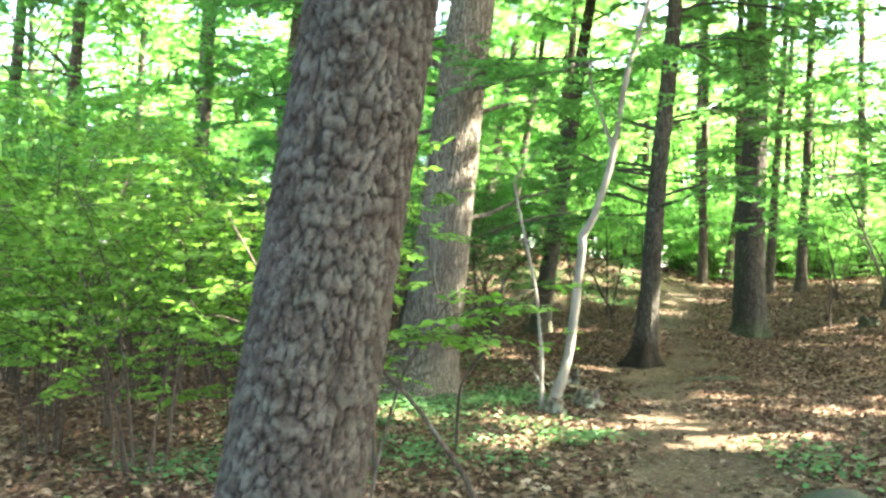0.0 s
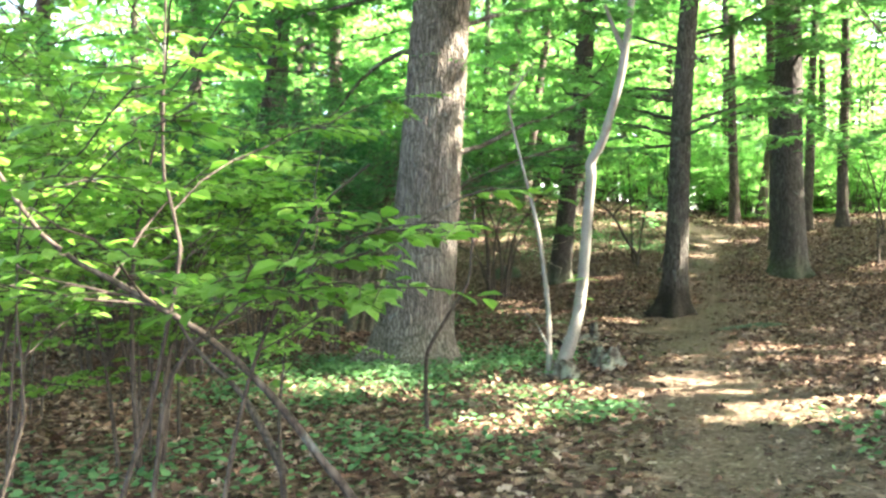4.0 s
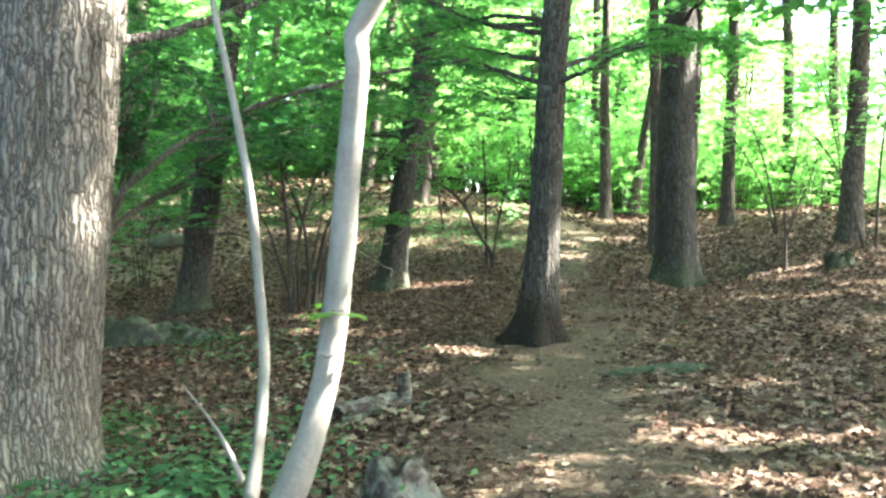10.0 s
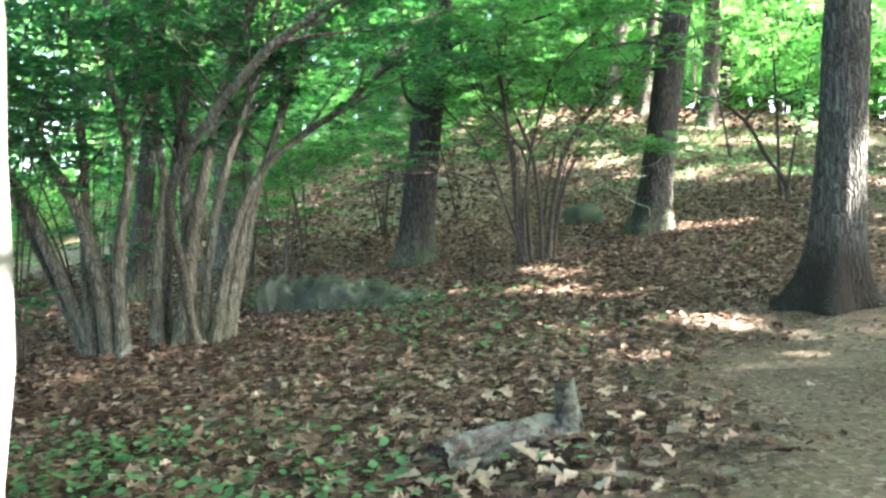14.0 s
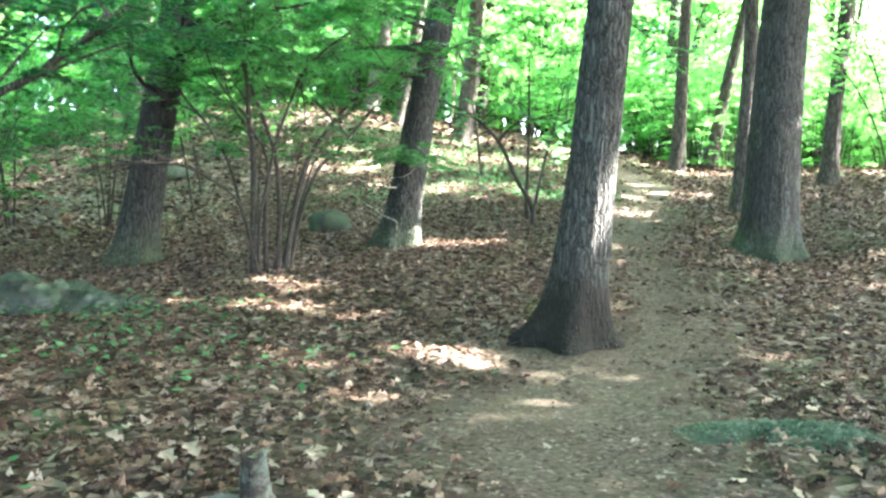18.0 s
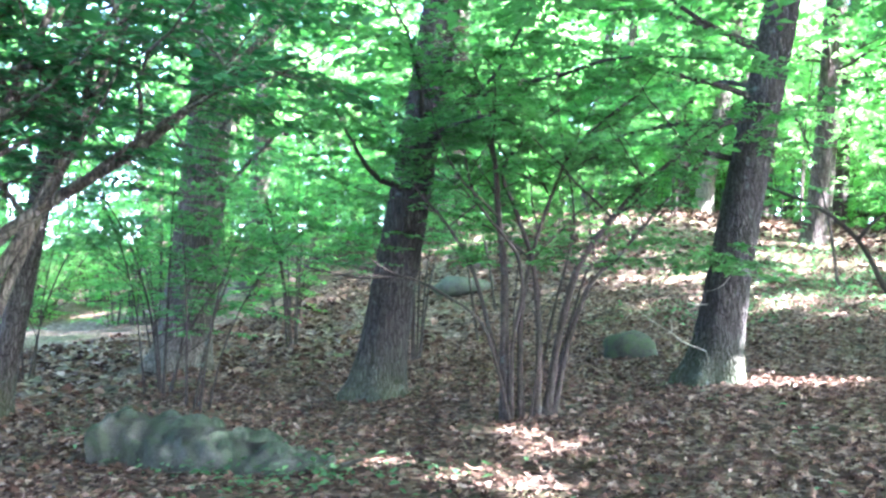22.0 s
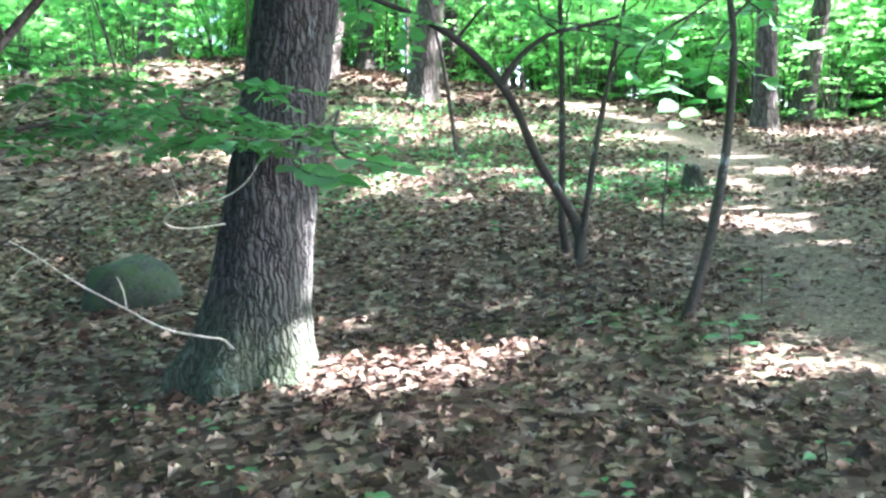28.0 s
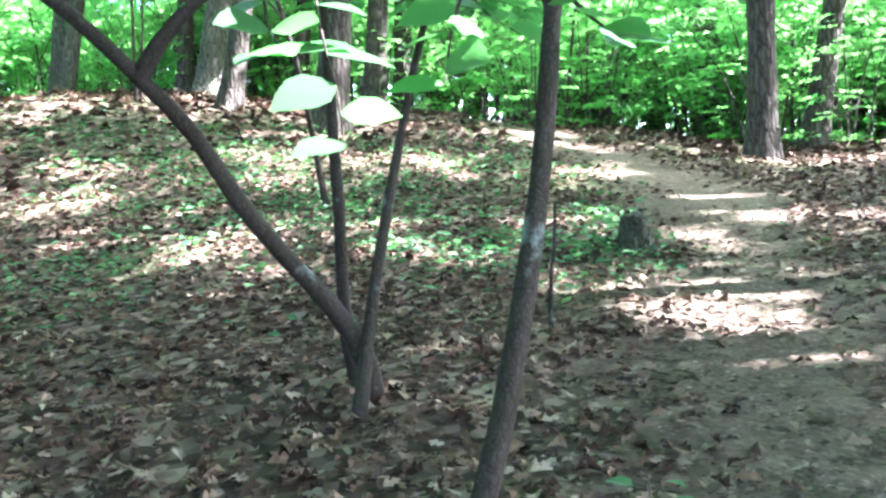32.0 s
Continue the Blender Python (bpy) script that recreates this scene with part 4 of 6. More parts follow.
# the forked sapling near the end of the walk
FOOT_J = (-4.05, 21.8)
sapling_j = stem_bush("sapling", *FOOT_J, [
    rel(FOOT_J, [(-4.04, 21.86, 0.85), (-4.0, 21.66, 1.3), (-4.08, 21.47, 1.62), (-4.21, 21.26, 1.9), (-4.3, 21.0, 2.2), (-4.37, 20.8, 2.5), (-4.45, 20.54, 2.74), (-4.65, 20.4, 3.0), (-4.95, 20.3, 3.25), (-5.45, 20.15, 3.5), (-6.1, 20.0, 3.75)]),
    rel(FOOT_J, [(-4.45, 20.54, 2.74), (-4.28, 20.6, 2.98), (-4.05, 20.7, 3.15), (-3.75, 20.8, 3.22), (-3.4, 20.9, 3.3)]),
    rel(FOOT_J, [(-4.14, 21.95, 0.9), (-4.22, 21.88, 1.4), (-4.18, 21.79, 2.3), (-4.15, 21.68, 3.5), (-4.14, 21.57, 4.6)]),
    rel(FOOT_J, [(-3.99, 21.45, 0.85), (-3.9, 21.61, 1.7), (-3.82, 21.76, 2.3), (-3.72, 21.91, 2.9), (-3.61, 22.08, 3.5), (-3.5, 22.2, 4.1)])],
    (0.05, 0.03, 0.038, 0.034), BARK_SAPLING, LEAF_NEAR, "forked brown sapling with a low arching bough and bright leaves", 0.13, 0.6, 5, 4, 5, bare=0.6, min_z=1.9,
    shape=LEAF6, category="tree")
FOOT_K = (-2.9, 19.65)
sapling_k = stem_bush("sapling", *FOOT_K, [rel(FOOT_K, [(-2.9, 19.65, 0.6), (-2.71, 19.8, 1.2), (-2.6, 19.91, 1.7), (-2.52, 20.03, 2.3), (-2.49, 20.14, 2.9), (-2.54, 20.24, 3.5), (-2.56, 20.35, 4.4)])],
          (0.04,), BARK_SAPLING, LEAF_NEAR, "single brown leaning sapling at the edge of the trail", 0.13, 0.6, 6, 5, 6, bare=0.6, min_z=1.9, shape=LEAF6, category="tree")
# the many-stemmed bush in the middle of the slope
FOOT_H = (-6.2, 14.75)
STEMS_H_A = [
    [(-6.48, 14.70, 0.2), (-6.47, 14.64, 1.23), (-6.45, 14.60, 2.01), (-6.49, 14.52, 2.69), (-6.51, 14.46, 3.38), (-6.62, 14.33, 3.83), (-6.71, 14.23, 4.29)],
    [(-6.24, 14.98, 0.2), (-6.20, 14.96, 1.22), (-6.23, 14.90, 2.00), (-6.29, 14.84, 2.37), (-6.43, 14.70, 2.89), (-6.53, 14.61, 3.26), (-6.38, 14.73, 3.54), (-6.24, 14.85, 3.86)],
    [(-6.19, 15.07, 0.2), (-6.06, 15.15, 1.26), (-5.93, 15.23, 1.90), (-5.82, 15.33, 2.27), (-5.39, 15.70, 3.01), (-5.02, 16.01, 3.43), (-4.73, 16.27, 3.71), (-4.44, 16.52, 3.99)],
    [(-6.19, 15.20, 0.2), (-6.03, 15.33, 1.25), (-5.84, 15.50, 1.95), (-5.64, 15.71, 2.23), (-5.21, 16.13, 2.94), (-4.80, 16.49, 3.52), (-4.44, 16.84, 3.86)]]
STEMS_H_B = [
    [(-6.35, 14.64, 0.2), (-6.44, 14.48, 0.93), (-6.57, 14.31, 1.47), (-6.84, 14.02, 1.75), (-7.14, 13.71, 1.95), (-7.56, 13.32, 1.94), (-8.03, 12.87, 2.06)],
    [(-6.46, 14.88, 0.2), (-6.69, 14.66, 1.27), (-6.85, 14.51, 2.02), (-7.09, 14.30, 2.59), (-7.38, 14.06, 3.02), (-7.56, 13.90, 3.45), (-7.96, 13.57, 4.33)],
    [(-6.36, 14.84, 0.2), (-6.35, 14.79, 1.45), (-6.23, 14.85, 2.28), (-6.01, 15.00, 3.10), (-5.86, 15.12, 3.51), (-5.57, 15.35, 3.88), (-5.25, 15.62, 4.20)]]
STEMS_H_C = [
    [(-6.34, 15.02, 0.2), (-6.17, 15.14, 1.44), (-5.99, 15.28, 2.38), (-5.97, 15.31, 2.85), (-6.11, 15.21, 3.86), (-6.15, 15.19, 4.44)],
    [(-6.40, 14.68, 0.2), (-6.34, 14.64, 1.28), (-6.25, 14.68, 1.73), (-6.28, 14.60, 2.27), (-6.59, 14.28, 2.82), (-6.69, 14.14, 3.35), (-6.70, 14.07, 3.98)],
    [(-6.30, 15.16, 0.2), (-6.01, 15.40, 1.62), (-5.86, 15.58, 2.19), (-5.52, 15.95, 2.23), (-5.18, 16.32, 2.32), (-4.73, 16.79, 2.27)],
    [(-6.42, 14.72, 0.2), (-6.55, 14.9, 0.9), (-6.62, 15.0, 1.6), (-6.7, 15.2, 2.4)], [(-6.3, 14.9, 0.2), (-6.1, 14.8, 1.0), (-6.0, 14.7, 1.9)]]
stem_bush("many_stemmed_bush", *FOOT_H, [rel(FOOT_H, s) for s in STEMS_H_A + STEMS_H_B + STEMS_H_C],
    (0.058, 0.042, 0.048, 0.032, 0.024, 0.03, 0.036, 0.02, 0.03, 0.02, 0.017, 0.015), BARK_STEM, LEAF_NEAR, "many-stemmed bush with flat sprays of green leaves", 0.105, 0.65, 10, 6, 7, bare=0.5, min_z=1.8,
    spread=0.7)
# two clumps of tall pale stems left of the trail
FOOT_I = (-7.6, 7.5)
stem_bush("many_stemmed_bush", FOOT_I[0] + 0.48, FOOT_I[1] - 0.36, [rel(FOOT_I, s) for s in (
    [(-7.50, 7.52, -0.12), (-7.68, 7.51, 0.75), (-7.87, 7.47, 1.48), (-8.15, 7.35, 2.08), (-8.41, 7.19, 2.35), (-8.93, 6.82, 2.62)],
    [(-7.81, 7.54, -0.12), (-8.25, 7.40, 0.83), (-8.64, 7.30, 1.65), (-8.97, 7.20, 2.27), (-9.32, 7.15, 3.23), (-9.56, 7.18, 4.20)],
    [(-7.80, 7.47, -0.12), (-7.99, 7.56, 1.08), (-8.07, 7.68, 1.94), (-8.21, 7.75, 2.74), (-8.34, 7.80, 3.41), (-8.48, 7.89, 4.36)],
    [(-7.36, 7.53, -0.12), (-7.41, 7.60, 1.07), (-7.33, 7.77, 2.08), (-7.51, 7.74, 3.04), (-7.58, 7.81, 4.11)],
    [(-7.98, 7.52, -0.12), (-8.69, 7.35, 1.31), (-9.26, 7.23, 2.43), (-9.90, 7.02, 3.30)])],
    (0.095, 0.075, 0.06, 0.07, 0.055), BARK_CLUMP, LEAF_SHADE_TONE, "clump of tall bare brown stems with leaves on top", 0.10, 0.7, 8, 6, 8, bare=0.55, min_z=1.7, spread=0.8)
FOOT_I2 = (-7.35, 8.4)
STEMS_I2_A = [
    [(-7.64, 8.15, -0.12), (-7.66, 8.26, 1.02), (-7.63, 8.42, 1.90), (-7.81, 8.42, 2.86), (-8.00, 8.41, 3.68), (-7.96, 8.57, 4.63)],
    [(-7.33, 8.23, -0.12), (-7.23, 8.46, 1.20), (-7.10, 8.67, 2.19), (-7.01, 8.80, 2.79), (-6.87, 8.94, 3.24), (-6.58, 9.28, 4.21)],
    [(-7.39, 8.44, -0.12), (-7.50, 8.60, 1.34), (-7.61, 8.72, 2.44), (-7.63, 8.87, 3.27), (-7.77, 8.99, 4.46)],
    [(-7.16, 8.43, -0.12), (-7.12, 8.60, 1.05), (-7.00, 8.82, 1.98), (-6.82, 9.05, 2.71), (-6.66, 9.25, 3.30), (-6.51, 9.48, 4.16)],
    [(-7.00, 8.43, -0.12), (-6.81, 8.71, 1.24), (-6.54, 8.99, 1.95), (-6.15, 9.30, 2.32), (-5.76, 9.60, 2.62), (-5.38, 9.92, 3.04), (-4.95, 10.29, 3.60)]]
STEMS_I2_B = [
    [(-7.16, 8.69, -0.12), (-7.01, 9.08, 1.43), (-6.84, 9.38, 2.18), (-6.65, 9.73, 3.14), (-6.52, 10.06, 4.18)],
    [(-7.75, 8.35, -0.12), (-7.84, 8.62, 1.56), (-7.87, 8.86, 2.61), (-8.08, 8.92, 3.41), (-8.23, 9.09, 4.64)],
    [(-7.22, 8.84, -0.12), (-7.08, 9.29, 1.57), (-6.93, 9.72, 2.82), (-7.00, 9.93, 3.69), (-6.89, 10.26, 4.49)],
    [(-7.2, 8.4, -0.12), (-6.6, 7.8, 0.9), (-5.6, 7.0, 1.7), (-4.4, 6.87, 2.52), (-3.76, 7.11, 2.95), (-2.9, 7.41, 3.29), (-1.91, 7.77, 3.5), (-1.0, 7.95, 3.6)]]
stem_bush("many_stemmed_bush", FOOT_I2[0] + 0.48, FOOT_I2[1] - 0.36, [rel(FOOT_I2, s) for s in STEMS_I2_A + STEMS_I2_B],
    (0.065, 0.09, 0.085, 0.065, 0.06, 0.06, 0.055, 0.05, 0.05), BARK_CLUMP, LEAF_SHADE_TONE, "clump of stout brown stems arching over the leaf litter", 0.10, 0.7, 9, 7, 9, bare=0.5, min_z=1.7, spread=0.9)


def arching_stems(rng, n, height, spread, foot=0.25):
    out = []
    for _ in range(n):
        a = rng.uniform(0, 2 * np.pi)
        s = spread * rng.uniform(0.4, 1.0)
        h = height * rng.uniform(0.7, 1.1)
        c, d = math.cos(a), math.sin(a)
        f = foot * rng.uniform(0.1, 1)
        out.append([(f * c, f * d, -0.1), (f * c + s * 0.2 * c, f * d + s * 0.2 * d, h * 0.4), (f * c + s * 0.55 * c, f * d + s * 0.55 * d, h * 0.75), (f * c + s * c, f * d + s * d, h)])
    return out


# understory: bushes and young trees, each (x, y, height, spread, stems, leaf tone, leaf size)
START_SHRUBS = (
    (-1.6, -5, 2.6, 1.1, 8, 1, 0.085, 0.45), (-3.4, -4.4, 3.2, 1.4, 9, 1, 0.085, 0.45), (-1.2, -4.0, 2.1, 0.8, 7, 1, 0.075, 0.45), (-4.6, -2.2, 3.4, 1.4, 9, 1, 0.085, 0.45),
    (-2.4, -7.2, 2.4, 1.2, 8, 1, 0.07, 0.25), (-8.0, -4.0, 4.6, 2.0, 6, 1, 0.1, 0.5), (-6.6, -1.4, 4.2, 1.8, 6, 1, 0.1, 0.5), (-9.0, -8.0, 5.0, 2.2, 6, 1, 0.11, 0.5),
    (-4.6, -7.6, 3.8, 1.6, 6, 1, 0.1, 0.4), (-12.5, -4.5, 5.6, 2.4, 6, 3, 0.13, 0.8), (-11, 1.5, 5.4, 2.4, 5, 3, 0.12, 0.8),
)
WEST_SHRUBS = (
    (-6.0, -5.6, 3.6, 1.6, 6, 1, 0.09, 0.4), (-5.6, 0.6, 3.2, 1.3, 6, 0, 0.09, 0.5), (-4.9, 4.2, 3.0, 1.3, 6, 2, 0.09, 0.6), (-6.8, 2.6, 3.6, 1.5, 6, 2, 0.1, 0.6),
    (-8.6, 4.6, 3.8, 1.6, 6, 2, 0.1, 0.8), (-10, 8.8, 3.8, 1.8, 6, 2, 0.1, 0.8), (-9.6, 0.5, 4.2, 1.8, 6, 0, 0.1, 0.5), (-10.5, 6.0, 4.2, 1.8, 6, 2, 0.1, 0.7),
    (-12.2, 13.5, 3.4, 1.9, 6, 0, 0.1, 0.9), (-10.9, 17.6, 3.8, 1.9, 7, 0, 0.1, 1.2), (-10.6, 13.0, 3.0, 1.6, 5, 0, 0.1, 1.2),
)
SLOPE_SHRUBS = (
    (-15.5, 18.5, 4.2, 2.0, 6, 0, 0.11, 1.0), (-13.2, 19.0, 3.6, 1.6, 7, 0, 0.1, 1.3), (-16.5, 13.2, 4.4, 2.0, 6, 0, 0.11, 0.8), (-18.5, 17, 4.8, 2.2, 6, 3, 0.12, 0.8),
    (-11.8, 20.6, 4.4, 2.2, 1, 0, 0.1, 2.2), (-13.5, 23.0, 4.8, 2.4, 1, 0, 0.11, 2.0), (-6.9, 26.8, 5.0, 2.4, 1, 3, 0.12, 2.4), (-13.0, 26.5, 5.2, 2.6, 4, 3, 0.12, 1.8),
    (9.5, 24.5, 4.8, 2.4, 5, 3, 0.12, 1.2), (3.6, 27.5, 5.2, 2.4, 2, 3, 0.12, 2.6), (7.6, 8.5, 4.4, 2.6, 5, 0, 0.1, 1.2),
)
EAST_SHRUBS = (
    (7.4, 12.6, 7.6, 2.8, 4, 0, 0.125, 2.0), (8.4, 16.5, 8.4, 3.0, 3, 0, 0.14, 2.4), (5.0, 3.5, 4.6, 2.6, 3, 0, 0.11, 1.6), (5.6, 23.5, 5.0, 2.6, 2, 3, 0.11, 2.8),
    (-17, 27, 7.5, 3.0, 2, 3, 0.16, 2.6), (-20, 33, 8.5, 3.2, 2, 3, 0.18, 2.6), (-14, 32, 8.0, 3.2, 2, 3, 0.17, 3.0), (-24, 27, 8.5, 3.2, 2, 3, 0.19, 2.6),
    (-11, 34.5, 8.5, 3.2, 2, 3, 0.18, 3.0), (-16.5, 38, 9.5, 3.4, 2, 3, 0.2, 2.5), (-22.5, 38.5, 9.5, 3.4, 2, 3, 0.2, 2.5),
)
UPPER_SHRUBS = (
    (-6.5, 36, 8.5, 3.2, 2, 3, 0.18, 3.2), (-27, 33, 9.5, 3.4, 2, 3, 0.2, 2.5), (-22, 8, 8.0, 3.0, 2, 3, 0.18, 1.5), (-26, 14, 8.5, 3.2, 2, 3, 0.19, 1.5),
    (-20, 3, 8.0, 3.0, 2, 3, 0.18, 1.5), (-30, 8, 9.0, 3.2, 2, 3, 0.2, 1.5),
)
THICKET = (
    (-5.6, 2.9, 3.8, 1.5, 9, 2, 0.1, 1.0), (-6.4, 4.9, 4.2, 1.6, 9, 2, 0.1, 1.1), (-7.6, 6.2, 4.2, 1.6, 8, 2, 0.1, 1.2), (-7.2, 1.2, 4.0, 1.7, 9, 2, 0.1, 0.9), (-9.0, 2.8, 4.4, 1.8, 8, 2, 0.11, 0.9),
    (-5.0, 1.0, 3.0, 1.3, 8, 2, 0.09, 0.8),
)
WOOD_EDGE = (
    (-11.5, -2.2, 7.0, 2.8, 3, 3, 0.14, 1.4), (-15.0, -1.5, 8.0, 3.0, 2, 3, 0.16, 1.5), (-13.5, 4.5, 7.5, 3.0, 3, 3, 0.15, 1.6), (-17.5, 7.5, 8.5, 3.0, 2, 3, 0.17, 1.5), (-14.5, -8.0, 7.5, 3.0, 3, 3, 0.15, 1.0),
    (-9.5, -5.5, 6.5, 2.6, 3, 1, 0.11, 1.0), (-19.5, -3.0, 9.0, 3.2, 2, 3, 0.18, 1.5), (5.8, 29.5, 7.5, 3.0, 2, 3, 0.15, 2.4), (9.0, 28.0, 8.0, 3.0, 2, 3, 0.16, 2.2),
    (5.6, 1.5, 5.0, 2.8, 3, 0, 0.11, 2.0), (6.3, 5.5, 5.6, 2.8, 3, 0, 0.11, 2.2),
)
UNDER = START_SHRUBS + WEST_SHRUBS + SLOPE_SHRUBS + EAST_SHRUBS + UPPER_SHRUBS + THICKET + WOOD_EDGE
# third tone has shade put into its colour, fourth has sunlight
TONES = (LEAF_NEAR, LEAF_PALE, LEAF_SHADE_TONE, LEAF_FAR_LIT)
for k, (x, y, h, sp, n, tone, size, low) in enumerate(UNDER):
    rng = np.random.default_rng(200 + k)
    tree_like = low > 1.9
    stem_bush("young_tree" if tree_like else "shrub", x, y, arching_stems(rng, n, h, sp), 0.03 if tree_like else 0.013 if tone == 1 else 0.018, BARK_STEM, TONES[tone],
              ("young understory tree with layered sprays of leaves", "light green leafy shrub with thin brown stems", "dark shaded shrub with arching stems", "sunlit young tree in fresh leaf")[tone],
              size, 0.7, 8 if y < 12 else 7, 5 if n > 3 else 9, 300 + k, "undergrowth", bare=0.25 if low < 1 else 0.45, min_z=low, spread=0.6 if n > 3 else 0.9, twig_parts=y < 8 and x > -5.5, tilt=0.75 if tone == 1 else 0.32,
              joined=bool(walk_distance(np.array([x]), np.array([y]))[0] > 6.5))

# far woodland: young trees in full sun beyond the crest, partly by leaf colour
rng = np.random.default_rng(77)
proto, tall = [], []
for k in range(4):
    r2 = np.random.default_rng(400 + k)
    proto.append(stem_bush("young_tree", -10 + 4 * k, 56, arching_stems(r2, 3, 9.5, 2.2), 0.06, BARK_FAR, LEAF_FAR_LIT, "sunlit young tree in fresh leaf beyond the crest", 0.37, 1.3, 1.7, 13, 410 + k,
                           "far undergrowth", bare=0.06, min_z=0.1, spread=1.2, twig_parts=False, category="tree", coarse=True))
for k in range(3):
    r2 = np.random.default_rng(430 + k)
    tall.append(stem_bush("forest_tree", -14 + 9 * k, 66, arching_stems(r2, 2, 15, 2.6), 0.14, BARK_FAR, LEAF_FAR_LIT, "tall leafy woodland tree in the distance", 0.75, 2.2, 0.85, 18, 435 + k,
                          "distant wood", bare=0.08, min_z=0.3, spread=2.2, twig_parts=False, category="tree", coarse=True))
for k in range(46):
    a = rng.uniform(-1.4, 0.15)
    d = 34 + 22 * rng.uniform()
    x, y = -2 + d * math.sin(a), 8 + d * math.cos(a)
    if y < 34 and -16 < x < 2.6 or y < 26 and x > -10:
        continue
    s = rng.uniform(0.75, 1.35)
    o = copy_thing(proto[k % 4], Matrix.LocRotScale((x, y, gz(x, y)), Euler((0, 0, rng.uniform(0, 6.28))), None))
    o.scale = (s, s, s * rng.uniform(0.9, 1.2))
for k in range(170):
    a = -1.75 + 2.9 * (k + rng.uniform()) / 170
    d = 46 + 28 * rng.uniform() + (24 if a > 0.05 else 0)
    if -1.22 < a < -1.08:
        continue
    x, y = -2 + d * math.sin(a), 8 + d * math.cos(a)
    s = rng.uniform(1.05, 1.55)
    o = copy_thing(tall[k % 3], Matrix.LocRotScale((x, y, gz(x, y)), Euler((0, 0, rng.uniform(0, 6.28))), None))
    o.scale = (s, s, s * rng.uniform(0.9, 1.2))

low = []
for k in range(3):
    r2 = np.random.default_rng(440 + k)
    low.append(stem_bush("shrub", -8 + 5 * k, 47, arching_stems(r2, 6, 2.6, 1.5, 0.5), 0.018, BARK_FAR, LEAF_FAR_LIT, "sunlit leafy shrub beyond the crest", 0.15, 0.8, 5.5, 6, 450 + k,
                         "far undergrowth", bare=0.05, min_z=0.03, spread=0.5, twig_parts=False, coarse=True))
for k in range(105):
    a = rng.uniform(-1.4, 0.8)
    d = 25 + 17 * rng.uniform()
    x, y = -2 + d * math.sin(a), 8 + d * math.cos(a)
    if y < 33.5 and -16 < x < 2.6 or y < 27 and x > -12:
        continue
    s = rng.uniform(0.7, 1.3)
    o = copy_thing(low[k % 3], Matrix.LocRotScale((x, y, gz(x, y)), Euler((0, 0, rng.uniform(0, 6.28))), None))
    o.scale = (s, s, s)

for k in range(80):
    x = rng.uniform(-30, 10)
    y = 40 + 0.25 * abs(x + 4) * (x > -4) + rng.uniform(-3.5, 6)
    s = rng.uniform(0.9, 1.5)
    o = copy_thing(low[k % 3], Matrix.LocRotScale((x, y, gz(x, y)), Euler((0, 0, rng.uniform(0, 6.28))), None))
    o.scale = (s, s, s * 1.15)
for k in range(32):
    x, y = rng.uniform(-33, -14.5), rng.uniform(0, 31)
    s = rng.uniform(0.6, 1.15)
    o = copy_thing(low[k % 3], Matrix.LocRotScale((x, y, gz(x, y)), Euler((0, 0, rng.uniform(0, 6.28))), None))
    o.scale = (s, s, s)

# ---- rocks, logs and stumps ----
def lump(name, x, y, size, rz, mat, label, category, seed, sink=0.25, rough=0.12, res=3, z=None, tilt=0.0):
    bm = bmesh.new()
    bmesh.ops.create_icosphere(bm, subdivisions=res, radius=1)
    for v in bm.verts:
        n = noise.noise(v.co * 1.3 + Vector((seed, 0, 0))) * rough * 2 + noise.noise(v.co * 4 + Vector((0, seed, 0))) * rough * 0.8
        v.co *= 1 + n
        v.co = Vector((v.co.x * size[0], v.co.y * size[1], v.co.z * size[2]))
    me = bpy.data.meshes.new(name)
    bm.to_mesh(me)
    bm.free()
    for p in me.polygons:
        p.use_smooth = True
    me.materials.append(mat)
    ob = new(name, me)
    ob.matrix_world = pose(x, y, (gz(x, y) if z is None else z) + size[2] * (1 - sink * 2), tilt, 0, rz)
    return tagged(ob, label, category)


lump("boulder", -8.1, 20.05, (0.5, 0.42, 0.33), 20, MOSS_DARK, "rounded green mossy boulder half sunk in leaf litter", "rock", 3, 0.36)
lump("boulder", -15.8, 24.2, (0.8, 0.5, 0.3), 40, MOSS, "low grey mossy boulder on the slope", "rock", 9, 0.3)


